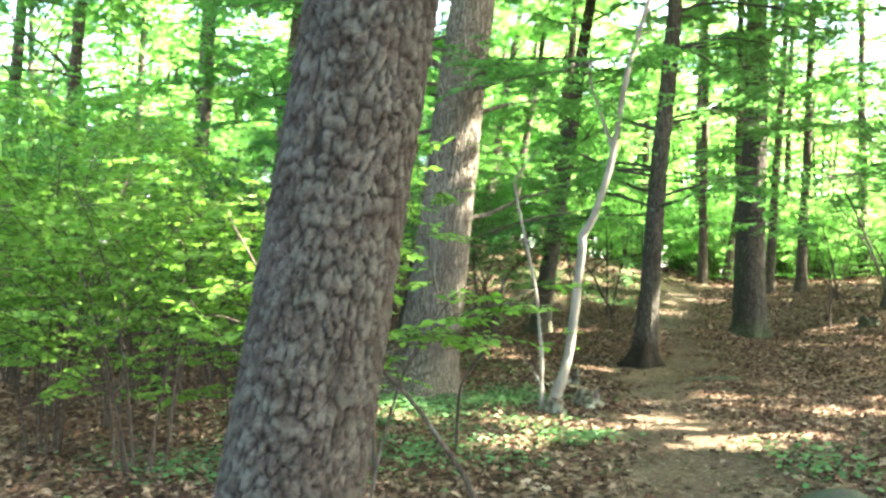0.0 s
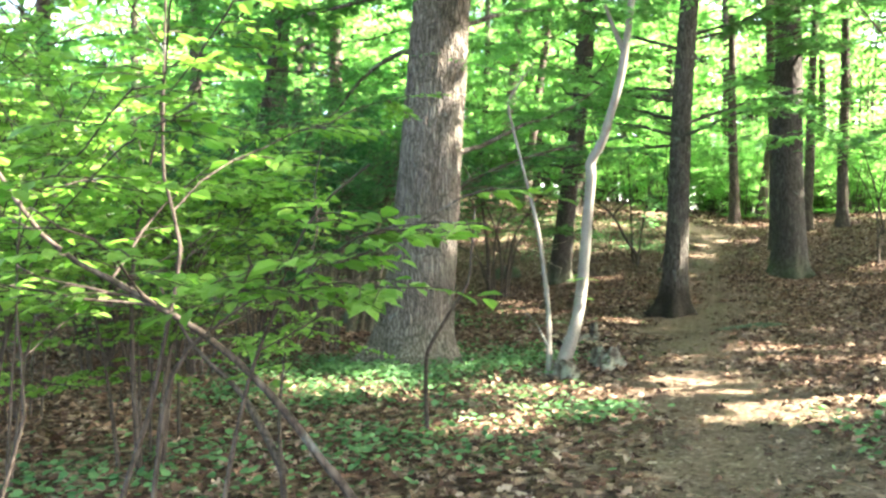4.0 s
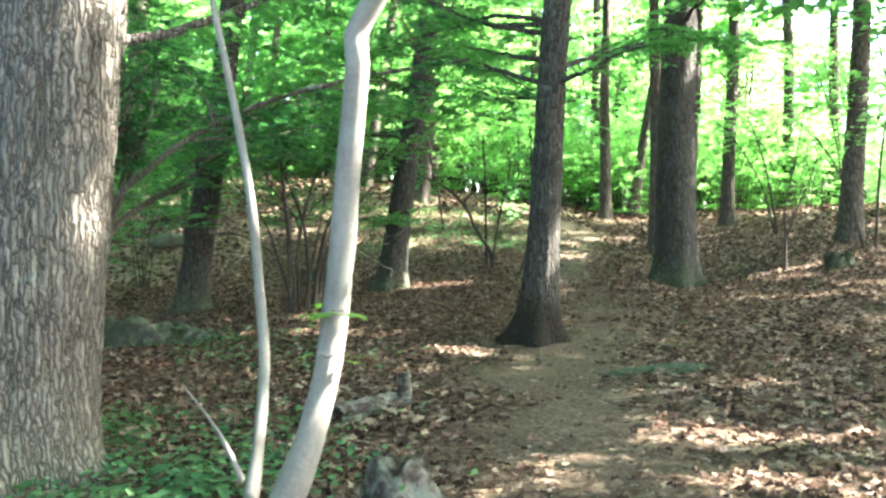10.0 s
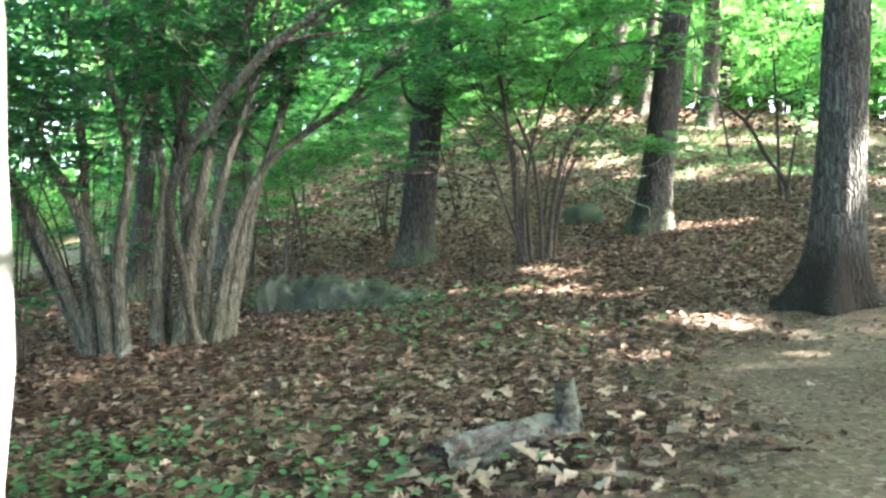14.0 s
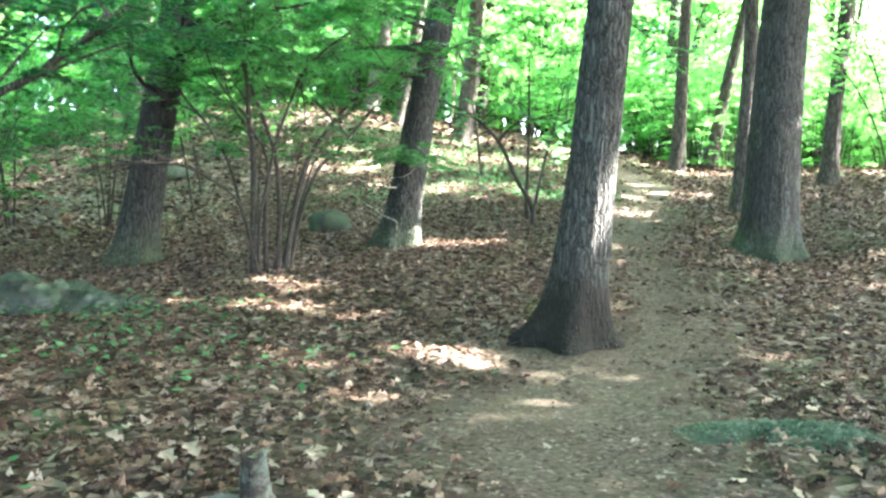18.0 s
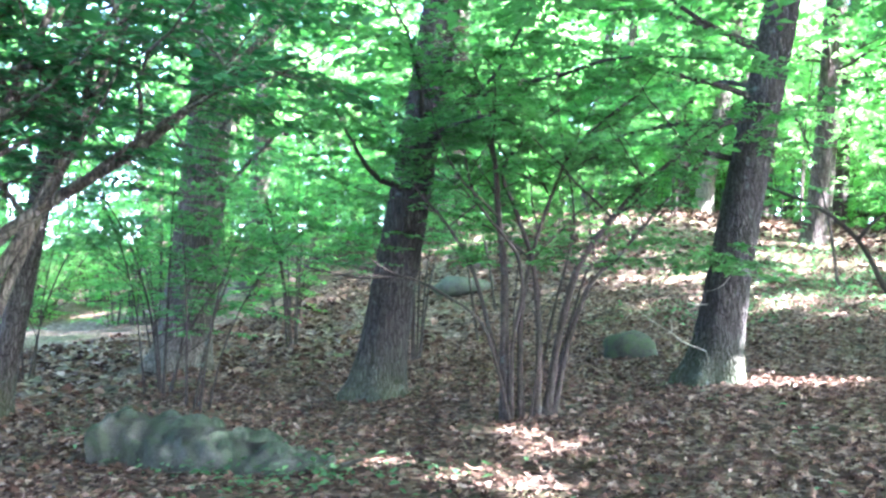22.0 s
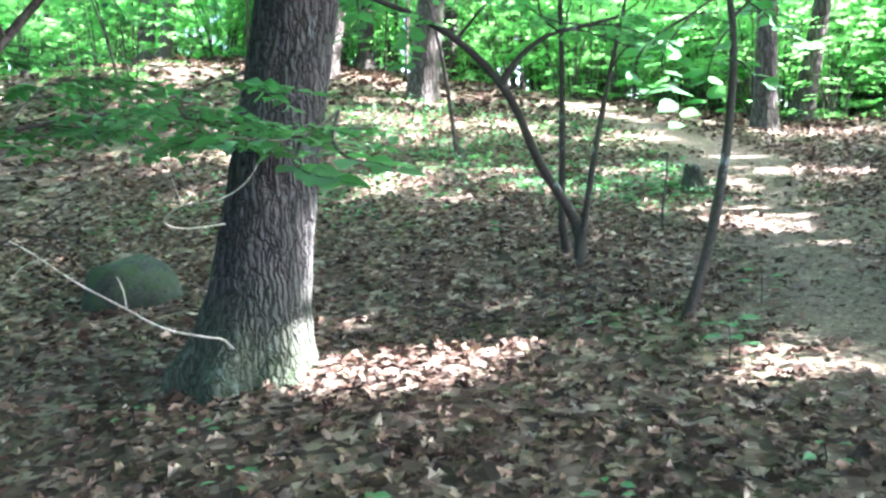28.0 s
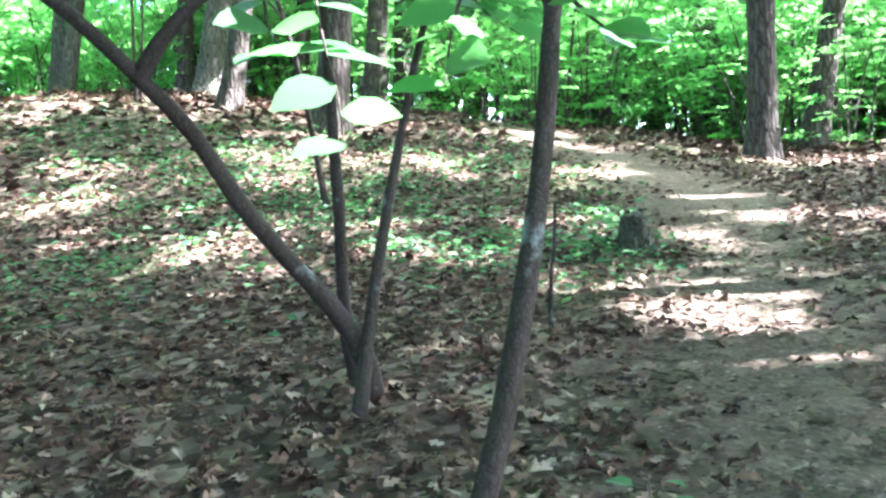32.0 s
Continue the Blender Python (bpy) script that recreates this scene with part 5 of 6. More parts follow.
# the low mossy ledge
def taper_rock(name, a, b, h0, h1, w, mat, label, category, seed, rough=1.0):
    """A long low rock from a to b, blunt at a and running into the ground at b."""
    n, seg = 64, 28
    s = np.linspace(0, 1, n)
    cx, cy = a[0] + (b[0] - a[0]) * s, a[1] + (b[1] - a[1]) * s
    cz = ground_z(cx, cy)
    h = (h0 + (h1 - h0) * s) * np.clip(s * 14 + 0.55, 0, 1) * np.clip((1 - s) * 6, 0.05, 1)
    wd = w * (1 - 0.35 * s) * np.clip(s * 9 + 0.45, 0, 1) * np.clip((1 - s) * 5, 0.1, 1)
    th = np.linspace(0, 2 * np.pi, seg, endpoint=False)
    d = unit(np.array([b[0] - a[0], b[1] - a[1]]))
    X = cx[:, None] - d[1] * wd[:, None] * np.cos(th)
    Y = cy[:, None] + d[0] * wd[:, None] * np.cos(th)
    Z = cz[:, None] + h[:, None] * np.sign(np.sin(th)) * np.abs(np.sin(th)) ** 0.7
    k = rough * w * (0.10 * value_noise(X * 1.4 / w, Y * 1.4 / w, Z * 2 / w, seed) + 0.10 * value_noise(X * 9, Y * 9, Z * 9, seed + 1) + 0.05 * value_noise(X * 21, Y * 21, Z * 21, seed + 2))
    X, Y, Z = X + k, Y + k * np.cos(th), Z + k
    i, j = np.meshgrid(np.arange(n - 1), np.arange(seg), indexing="ij")
    f = np.stack([i * seg + j, (i + 1) * seg + j, (i + 1) * seg + (j + 1) % seg, i * seg + (j + 1) % seg], -1).reshape(-1, 4)
    v = np.stack([X, Y, Z], -1).reshape(-1, 3)
    v = np.vstack([v, [[X[0].mean(), Y[0].mean(), Z[0].mean()]]])
    tip = len(v) - 1
    me = mesh_from(name, v, f, mat)
    bm = bmesh.new()
    bm.from_mesh(me)
    bm.verts.ensure_lookup_table()
    for q in range(seg):
        bm.faces.new((bm.verts[q], bm.verts[(q + 1) % seg], bm.verts[tip])).smooth = True
    bm.to_mesh(me)
    bm.free()
    return tagged(new(name, me), label, category)


mossy_ledge = taper_rock("mossy_ledge", (-8.95, 11.0), (-6.2, 12.0), 0.5, 0.06, 0.5, MOSS, "long low mossy rock ledge with a blunt dark end among leaves", "rock", 21, 1.7)


def moss_cushions(rock, a, b, count, seed):
    """Soft green cushions of moss grown onto the top of a rock, as parts of it."""
    rng = np.random.default_rng(seed)
    ends = np.array([v.co[:] for v in rock.data.vertices])
    for _ in range(count):
        s = rng.uniform(0.03, 0.75)
        x, y = a[0] + (b[0] - a[0]) * s + rng.normal(0, 0.12), a[1] + (b[1] - a[1]) * s + rng.normal(0, 0.12)
        near = ends[np.hypot(ends[:, 0] - x, ends[:, 1] - y) < 0.14]
        if not len(near):
            continue
        z = near[:, 2].max()
        r = rng.uniform(0.07, 0.17)
        th = np.linspace(0, 2 * np.pi, 22, endpoint=False)[None]
        t = np.linspace(0.02, 1, 7)[:, None]
        w = r * (1 + 0.3 * value_noise(np.cos(th) * 2 + x, np.sin(th) * 2, y, seed)) * t
        X, Y = x + w * np.cos(th) * 1.3, y + w * np.sin(th)
        Z = z + 0.045 * (1 - t ** 2) * (1 + 0.5 * value_noise(X * 14, Y * 14, 0.2, seed)) - 0.05 * t ** 3 + 0 * th
        i, j = np.meshgrid(np.arange(6), np.arange(22), indexing="ij")
        f = np.stack([i * 22 + j, (i + 1) * 22 + j, (i + 1) * 22 + (j + 1) % 22, i * 22 + (j + 1) % 22], -1).reshape(-1, 4)
        child("moss_cushion", mesh_from("moss_cushion", np.stack([X, Y, Z], -1).reshape(-1, 3), f, MOSS_PATCH), rock, "grey-green moss cushion")


def rotten_log(a, b, r0, r1, seed):
    """A decayed log: a split, furrowed shell, a hollow broken end and loose slabs of wood beside it."""
    n, seg = 90, 44
    ax, ay = np.linspace(a[0], b[0], n), np.linspace(a[1], b[1], n)
    x0, y0, z0 = a[0], a[1], gz(*a)
    line = np.stack([ax - x0, ay - y0, ground_z(ax, ay) - z0 + np.linspace(r0, r1, n) * 0.45], -1)
    rad = np.linspace(r0, r1, n) * (1 + 0.18 * value_noise(np.linspace(0, 9, n), 0.0, 0.3, seed))
    rad[-6:] *= np.linspace(1, 0.15, 6)

    def skin(th, al, r):
        grain = value_noise(np.cos(th) * 5, np.sin(th) * 5, al * 3.5, seed)
        chips = np.floor(2.5 * value_noise(np.cos(th) * 2.6, np.sin(th) * 2.6, al * 8, seed + 1)) / 2.5
        pits = value_noise(np.cos(th) * 9, np.sin(th) * 9, al * 26, seed + 2)
        return r * (0.22 * grain + 0.30 * chips + 0.12 * pits)

    t = thing("rotten_log", x0, y0, z0, "crumbling grey rotten log with a hollow dark end on dead leaves", "log")
    v, f = tube(line, rad, seg, skin)
    child("shell", mesh_from("shell", v, f, ROT, False), t)
    d = unit(line[4] - line[0])
    v, f = tube(np.array([line[0] + d * 0.01, line[0] + d * 0.05, line[0] + d * 0.13]), [r0 * 0.95, r0 * 0.6, 0.01], 20, lambda th, al, r: 0.25 * r * value_noise(np.cos(th) * 3, np.sin(th) * 3, al * 20, seed + 4))
    child("hollow_end", mesh_from("hollow_end", v, f, BARK_STEM, False), t, "dark brown decayed wood")
    rng = np.random.default_rng(seed)
    side = np.array([d[1], -d[0], 0])
    for k in range(7):
        p = line[int(n * (0.08 + 0.12 * k))] + side * rng.uniform(0.06, 0.17) + [0, 0, -0.03]
        way = d * rng.uniform(0.07, 0.16) + rng.normal(0, 0.02, 3)
        v, f = tube(np.array([p - way, p - way * 0.4, p + way * 0.5, p + way]), [0.012, 0.04, 0.034, 0.01], 9, lambda th, al, r: 0.5 * r * value_noise(np.cos(th) * 2, np.sin(th) * 2, al * 22, seed + 9))
        child("slab", mesh_from("slab", v, f, ROT, False), t)


moss_cushions(mossy_ledge, (-8.95, 11.0), (-6.2, 12.0), 16, 23)
rotten_log((-1.28, 5.42), (-0.9, 6.38), 0.1, 0.07, 22)


def stump(name, x, y, r, height, label, seed, mat=ROT, taper=0.8):
    """A broken stump: a ragged shell with torn upper edge and root toes."""
    z = gz(x, y)
    rng = np.random.default_rng(seed)
    hs = np.linspace(-0.06, height, 16)
    line = np.stack([hs * rng.normal(0, 0.08), hs * rng.normal(0, 0.08), hs], -1)
    rad = r * (1 + (taper - 1) * hs / height)
    rad = np.r_[rad, rad[-1] * 0.55, rad[-1] * 0.15]
    line = np.vstack([line, line[-1] + [0, 0, 0.0], line[-1] - [0, 0, height * 0.25]])

    def ragged(th, al, rr):
        toes = np.exp(-al / 0.12) * 0.45 * rr * (0.5 + 0.5 * np.cos(4 * th + seed))
        return toes + rr * (0.20 * value_noise(np.cos(th) * 2.5, np.sin(th) * 2.5, al * 6, seed) + 0.12 * value_noise(np.cos(th) * 7, np.sin(th) * 7, al * 14, seed + 5))

    v, f = tube(line, rad, 36, ragged)
    up = np.clip(v[:, 2] / height, 0, 1) ** 3
    v[:, 2] += up * height * 0.5 * value_noise(v[:, 0] * 9, v[:, 1] * 9, np.zeros(len(v)), seed + 1)
    ob = new(name, mesh_from(name, v, f, mat))
    ob.location = (x, y, z)
    return tagged(ob, label, "stump")


stump("rotten_stump", 0.25, 3.05, 0.22, 0.2, "broken grey-green rotten stump beside the trail", 31)
stump("tree_stump", 4.5, 20.3, 0.27, 0.27, "low brown cut stump in open leaf litter", 32, BARK_DARK, taper=0.95)
stump("tree_stump", -3.2, 25.55, 0.16, 0.26, "small dark stump at the edge of the trail", 33, BARK_DARK)
stump("rotten_stub", -0.88, 6.2, 0.07, 0.34, "short upright splinter of rotten wood", 34)
stump("root_knob", 0.14, 1.62, 0.16, 0.17, "gnarled grey root knob at the foot of a sapling", 35)
stump("root_knob", 0.42, 2.35, 0.12, 0.12, "gnarled grey root knob in dead leaves", 36)
stump("snag", -7.1, 21.4, 0.05, 0.36, "short dark broken snag standing in litter", 37, BARK_DARK)


def bare_branch(name, lines, radii, mat, label, category="branch"):
    """A thin bare branch: the first line is its axis, the others side twigs."""
    x, y = lines[0][0][:2]
    t = thing(name, x, y, 0.0, label, category)
    for k, (ln, r) in enumerate(zip(lines, radii)):
        p = smooth_line(np.array(ln) - [x, y, 0], 0.06)
        v, f = tube(p, np.linspace(r, r * 0.45, len(p)), 7)
        child("axis" if k == 0 else "twig", mesh_from("axis" if k == 0 else "twig", v, f, mat), t)
    return t


bare_branch("dead_twig", [
    [(-5.36, 17.55, 0.95), (-5.2, 17.2, 1.08), (-5.12, 16.95, 1.14), (-5.25, 16.75, 1.22), (-5.4, 16.6, 1.36), (-5.6, 16.5, 1.5), (-5.8, 16.42, 1.66), (-5.9, 16.39, 1.72)],
    [(-5.38, 16.62, 1.34), (-5.36, 16.58, 1.44), (-5.38, 16.56, 1.52)], [(-5.75, 16.44, 1.62), (-5.86, 16.42, 1.58), (-5.92, 16.4, 1.5)]],
    (0.008, 0.004, 0.004), TWIG_PALE, "bare pale dead twig sticking out from a tree foot")
bare_branch("dead_twig", [[(-5.4, 17.6, 1.72), (-5.4, 17.2, 1.72), (-5.29, 16.85, 1.78), (-5.13, 16.8, 1.87), (-4.96, 16.88, 1.89), (-4.84, 16.95, 1.97), (-4.78, 16.99, 2.07)],
                          [(-5.13, 16.8, 1.87), (-5.15, 16.78, 1.95), (-5.16, 16.76, 2.02)]], (0.006, 0.004), TWIG_PALE, "bare pale dead twig on a dark trunk")
bare_branch("standing_dead_stem", [[(-3.36, 23.1, 1.1), (-3.35, 23.1, 1.5), (-3.31, 23.11, 1.85), (-3.29, 23.1, 2.1)]], (0.02,), BARK_DARK, "thin dark dead stem standing in the litter")
bare_branch("bent_sapling", [[(0.2, -2.15, -0.15), (0.24, -2.22, 0.25), (0.36, -2.42, 0.6), (0.44, -2.5, 0.74), (0.62, -2.52, 0.98), (0.8, -2.51, 1.24), (0.84, -2.5, 1.5), (0.87, -2.48, 1.8)],
                             [(0.62, -2.52, 0.98), (0.7, -2.6, 1.05), (0.74, -2.68, 1.2)]], (0.021, 0.006), BARK_STEM, "thin bare sapling stem bent over to one side", "sapling")
# thin sapling in the open litter
FOOT_S = (3.38, 20.5)
stem_bush("sapling", *FOOT_S, [[(0, 0, -0.1), (0.02, 0, 0.8), (0.05, 0.02, 1.6), (0.3, 0.05, 2.6), (0.5, 0.1, 3.6)], [(0.02, 0, 0.75), (0.25, 0.05, 1.3), (0.55, 0.1, 2.0), (0.8, 0.1, 2.7)]],
          (0.03, 0.022), BARK_STEM, LEAF_NEAR, "thin dark forked sapling in open litter", 0.1, 0.5, 6, 4, 41, bare=0.55, min_z=1.6, category="tree")
# dark bare stems in front of the shrubs at the start
for k, (x, y, st) in enumerate((
        (0.55, -4.6, [[(0, 0, -0.1), (-0.02, 0, 0.5), (0.02, 0.03, 0.9)], [(0, 0, 0.2), (-0.3, 0.05, 0.62), (-0.75, 0.1, 0.95), (-1.1, 0.1, 1.5)]]),
        (-0.75, -4.4, [[(0, 0, -0.1), (-0.04, 0, 0.8), (0.02, 0, 1.6), (0.25, 0, 2.3)]]),
        (-1.9, -2.8, [[(0, 0, -0.1), (0.05, 0, 0.9), (0.2, 0.05, 1.7), (0.1, 0, 2.6)], [(0.03, 0, 0.5), (-0.4, 0, 1.2), (-0.6, 0.1, 2.2)]]))):
    stem_bush("shrub", x, y, st, 0.018, BARK_STEM, LEAF_PALE, "thin dark-stemmed shrub with a few light leaves", 0.085, 0.4, 6, 3, 500 + k, bare=0.5, min_z=0.5, spread=0.35)
# the near shrub with a slanting dark branch at the start of the walk
FOOT_N = (1.1, -6.2)
STEMS_N_A = [
    [(2.1, -5.8, -0.05), (1.9, -5.89, 0.41), (1.74, -5.98, 0.675), (1.57, -6.05, 0.925), (1.35, -6.16, 1.16), (1.04, -6.3, 1.375), (0.8, -6.41, 1.56), (0.53, -6.55, 2.06)],
    [(0.95, -6.3, -0.05), (1.0, -6.28, 0.45), (1.13, -6.24, 0.81), (1.23, -6.21, 1.19), (1.3, -6.2, 1.49), (1.25, -6.22, 1.76), (1.28, -6.24, 2.05), (1.31, -6.24, 2.43)]]
STEMS_N_B = [
    [(1.3, -6.15, -0.05), (1.37, -6.11, 0.44), (1.47, -6.1, 0.825), (1.55, -6.07, 1.08), (1.65, -6.04, 1.275), (1.78, -5.99, 1.41)],
    [(1.05, -6.25, -0.05), (1.12, -6.22, 0.45), (1.23, -6.2, 0.99), (1.38, -6.15, 1.16), (1.54, -6.09, 1.275)],
    [(0.5, -6.5, -0.05), (0.54, -6.46, 0.46), (0.69, -6.43, 0.86), (0.69, -6.45, 1.3), (0.74, -6.45, 1.7)]]
stem_bush("shrub", *FOOT_N, [rel(FOOT_N, ln) for ln in STEMS_N_A + STEMS_N_B],
    (0.019, 0.012, 0.012, 0.013, 0.010), BARK_STEM, LEAF_PALE, "thin dark-stemmed shrub with a slanting branch and light leaves", 0.085, 0.35, 8, 5, 510, bare=0.55, min_z=1.25, shape=LEAF6, spread=0.4)
# leaning mossy trunk and stone at the trail's right edge near the start
FOOT_M = (5.25, -4.0)
stem_bush("leaning_trunk", *FOOT_M, [[(0, 0, -0.15), (0.18, 0.05, 0.4), (0.6, 0.15, 0.95), (1.3, 0.3, 1.7), (2.2, 0.4, 2.9), (3.0, 0.5, 4.4)]], (0.13,), BARK_GREY, LEAF_NEAR,
          "leaning grey mossy trunk beside the trail", 0.1, 0.6, 6, 3, 520, bare=0.7, min_z=2.5, category="tree")
lump("boulder", 4.05, -4.6, (0.34, 0.28, 0.22), 15, MOSS, "small grey-green mossy stone at the trail edge", "rock", 14, 0.3)


def moss_patch(name, x, y, rx, ry, rise, rz, label, seed):
    """A low cushion of moss that follows the ground, with a ragged rim and tufts."""
    n, m = 40, 22
    a = np.linspace(0, 2 * np.pi, n, endpoint=False)
    rim = 1 + 0.28 * value_noise(np.cos(a) * 2, np.sin(a) * 2, 0.3, seed) + 0.14 * value_noise(np.cos(a) * 6, np.sin(a) * 6, 0.7, seed)
    s = np.linspace(0.02, 1, m)
    U, V = (s[:, None] * rim * np.cos(a)) * rx, (s[:, None] * rim * np.sin(a)) * ry
    c, d = math.cos(radians(rz)), math.sin(radians(rz))
    X, Y = x + U * c - V * d, y + U * d + V * c
    lift = rise * (1 - s[:, None] ** 2) * (0.65 + 0.5 * value_noise(X * 4, Y * 4, 0.1, seed)) + 0.012 * value_noise(X * 15, Y * 15, 0.2, seed) - 0.02 * s[:, None] ** 4
    Z = ground_z(X, Y) + lift
    i, j = np.meshgrid(np.arange(m - 1), np.arange(n), indexing="ij")
    f = np.stack([i * n + j, (i + 1) * n + j, (i + 1) * n + (j + 1) % n, i * n + (j + 1) % n], -1).reshape(-1, 4)
    t = tagged(new(name, mesh_from(name, np.stack([X, Y, Z], -1).reshape(-1, 3), f, MOSS_PATCH)), label, "moss")
    rng = np.random.default_rng(seed)
    k = rng.integers(0, X.size, 1500)
    p = np.stack([X.ravel()[k], Y.ravel()[k], Z.ravel()[k]], -1) + rng.normal(0, 0.02, (1500, 3)) * [1, 1, 0]
    w = rng.uniform(0, 2 * np.pi, 1500)
    v, f = leaves(p, np.stack([np.cos(w), np.sin(w), rng.uniform(0.2, 1.2, 1500)], -1), flat_up(rng, 1500, 0.4), rng.uniform(0.012, 0.032, 1500))
    tagged(child("tuft_growth", mesh_from("tuft_growth", v, f, MOSS_LEAF, False), t), kind="stuff")


moss_patch("moss_mound", 1.4, 9.15, 0.85, 0.36, 0.07, 10, "low grey-green moss cushion at the trail edge", 17)
# broad leaves on the pale stem and the forked sapling
def leaf_cluster(plant, x, y, z, n, size, seed, stemlen=0.25, mat=LEAF_PALE):
    """A few broad leaves on short stalks sprouting from a stem."""
    rng = np.random.default_rng(seed)
    foot = np.array([x, y, z]) - np.array(plant.location)
    for k in range(n):
        a = rng.uniform(0, 2 * np.pi)
        tip = np.array([math.cos(a) * stemlen, math.sin(a) * stemlen, rng.uniform(-0.05, 0.09)]) * rng.uniform(0.4, 1)
        v, f = tube(foot + np.array([[0, 0, 0], tip * 0.5 + [0, 0, 0.02], tip]), [0.004, 0.003, 0.002], 4)
        st = child("stalk", mesh_from("stalk", v, f, BARK_STEM), plant)
        v, f = leaves(foot[None] + tip[None], np.array([[math.cos(a), math.sin(a), -0.15]]), flat_up(rng, 1, 0.2), np.array([size * rng.uniform(0.75, 1.15)]), MAPLE)
        child("leaf", mesh_from("leaf", v, f, mat, False), st, "bright green leaf")


leaf_cluster(sapling_c, 0.25, 2.16, 1.13, 5, 0.15, 51, 0.12)
leaf_cluster(sapling_c, 0.2, 2.12, 0.90, 2, 0.11, 52, 0.10)


def leafy_twig(plant, pts, n, size, seed, mat, tilt=0.25):
    """A drooping twig of a sapling with broad leaves set along its outer half."""
    rng = np.random.default_rng(seed)
    base = np.array(plant.location)
    ln = smooth_line(np.array(pts) - base, 0.08)
    v, f = tube(ln, np.linspace(0.012, 0.002, len(ln)), 5)
    tw = child("twig", mesh_from("twig", v, f, BARK_STEM), plant)
    for k in range(n):
        i = int(len(ln) * (0.4 + 0.58 * k / max(1, n - 1)))
        d = unit(ln[min(i + 1, len(ln) - 1)] - ln[i - 1])
        side = unit(np.cross(d, [0, 0, 1.0])) * (1 if k % 2 else -1)
        way = d * 0.5 + side * 0.8 + rng.normal(0, 0.15, 3)
        way[2] = rng.normal(-0.12, 0.08)
        v, f = leaves(ln[i][None], way[None], flat_up(rng, 1, tilt), np.array([size * rng.uniform(0.75, 1.15)]), BROAD)
        child("leaf", mesh_from("leaf", v, f, mat), tw)


BROAD = (np.array([(0, 0, 0), (0.1, 0.17, 0.03), (0.3, 0.36, 0.05), (0.55, 0.36, 0.04), (0.8, 0.2, 0.0), (1, 0, -0.08), (0.8, -0.2, 0.0), (0.55, -0.36, 0.04), (0.3, -0.36, 0.05), (0.1, -0.17, 0.03),
                   (0.3, 0, 0), (0.6, 0, -0.01)]),
         np.array([(0, 1, 10), (1, 2, 10), (2, 3, 10), (3, 11, 10), (3, 4, 11), (4, 5, 11), (5, 6, 11), (6, 7, 11), (7, 10, 11), (7, 8, 10), (8, 9, 10), (9, 0, 10)]))
for k, (pts, n) in enumerate((
        ([(-2.53, 20.2, 3.3), (-2.75, 19.8, 3.1), (-2.95, 19.5, 2.78), (-2.9, 19.35, 2.58), (-2.84, 19.3, 2.42), (-2.8, 19.25, 2.27)], 12),
        ([(-2.75, 19.8, 3.1), (-3.05, 19.65, 2.9), (-3.15, 19.5, 2.7), (-3.05, 19.4, 2.55), (-2.95, 19.3, 2.5)], 10),
        ([(-2.53, 20.15, 3.0), (-2.6, 19.85, 2.85), (-2.65, 19.68, 2.65), (-2.66, 19.57, 2.43)], 8),
        ([(-2.52, 20.1, 2.8), (-2.42, 19.95, 2.72), (-2.33, 19.88, 2.62), (-2.24, 19.84, 2.54)], 7),
        ([(-2.53, 20.2, 3.3), (-2.35, 20.0, 3.15), (-2.15, 19.9, 2.95), (-2.0, 19.8, 2.8)], 9))):
    leafy_twig(sapling_k, pts, n, 0.17, 60 + k, LEAF_NEAR, 0.5)
for k, (pts, n) in enumerate((
        ([(-3.75, 20.8, 3.22), (-3.5, 20.75, 3.2), (-3.25, 20.7, 3.1), (-3.05, 20.6, 2.95)], 9),
        ([(-5.2, 20.22, 3.38), (-5.1, 20.0, 3.2), (-5.0, 19.8, 3.0), (-5.0, 19.65, 2.85)], 9),
        ([(-5.6, 20.1, 3.55), (-5.5, 19.9, 3.3), (-5.55, 19.7, 3.1)], 9),
        ([(-3.65, 22.0, 3.3), (-3.4, 21.8, 3.25), (-3.2, 21.6, 3.05), (-3.0, 21.5, 2.9)], 9))):
    leafy_twig(sapling_j, pts, n, 0.18, 70 + k, LEAF_NEAR, 0.5)


for k, pts in enumerate(([(-4.11, 16.61, 2.29), (-4.02, 16.21, 2.20), (-4.00, 15.89, 2.14), (-4.06, 15.66, 2.15), (-4.08, 15.54, 2.12)], [(-4.11, 16.61, 2.29), (-3.91, 16.14, 2.14), (-3.71, 15.88, 2.06), (-3.57, 15.82, 2.04), (-3.48, 15.75, 2.01)], [(-4.02, 16.10, 2.17), (-3.96, 15.90, 2.06), (-3.86, 15.82, 2.01), (-3.73, 15.76, 1.99)])):
    leafy_twig(leaning_oak, pts, 11, 0.13, 90 + k, LEAF_NEAR)


# ---- low plants and leaf litter ----
def seedling(name, x, y, n, size, seed, label, height=0.3):
    rng = np.random.default_rng(seed)
    t = thing(name, x, y, gz(x, y), label, "seedling")
    v, f = tube(np.array([[0, 0, -0.03], [0.01, 0, height * 0.5], [0.0, 0.01, height]]), [0.006, 0.005, 0.003], 5)
    child("stem", mesh_from("stem", v, f, BARK_STEM), t)
    ang = np.linspace(0, 4 * np.pi, n) + rng.normal(0, 0.3, n)
    zz = np.linspace(height * 0.45, height, n)
    for k in range(n):
        way = np.array([[math.cos(ang[k]), math.sin(ang[k]), 0.05]])
        v, f = leaves(np.array([[0, 0, zz[k]]]) + way * 0.06, way, flat_up(rng, 1, 0.2), np.array([size * rng.uniform(0.7, 1.1)]), LEAF6)
        child("leaf", mesh_from("leaf", v, f, HERB, False), t)
    return t


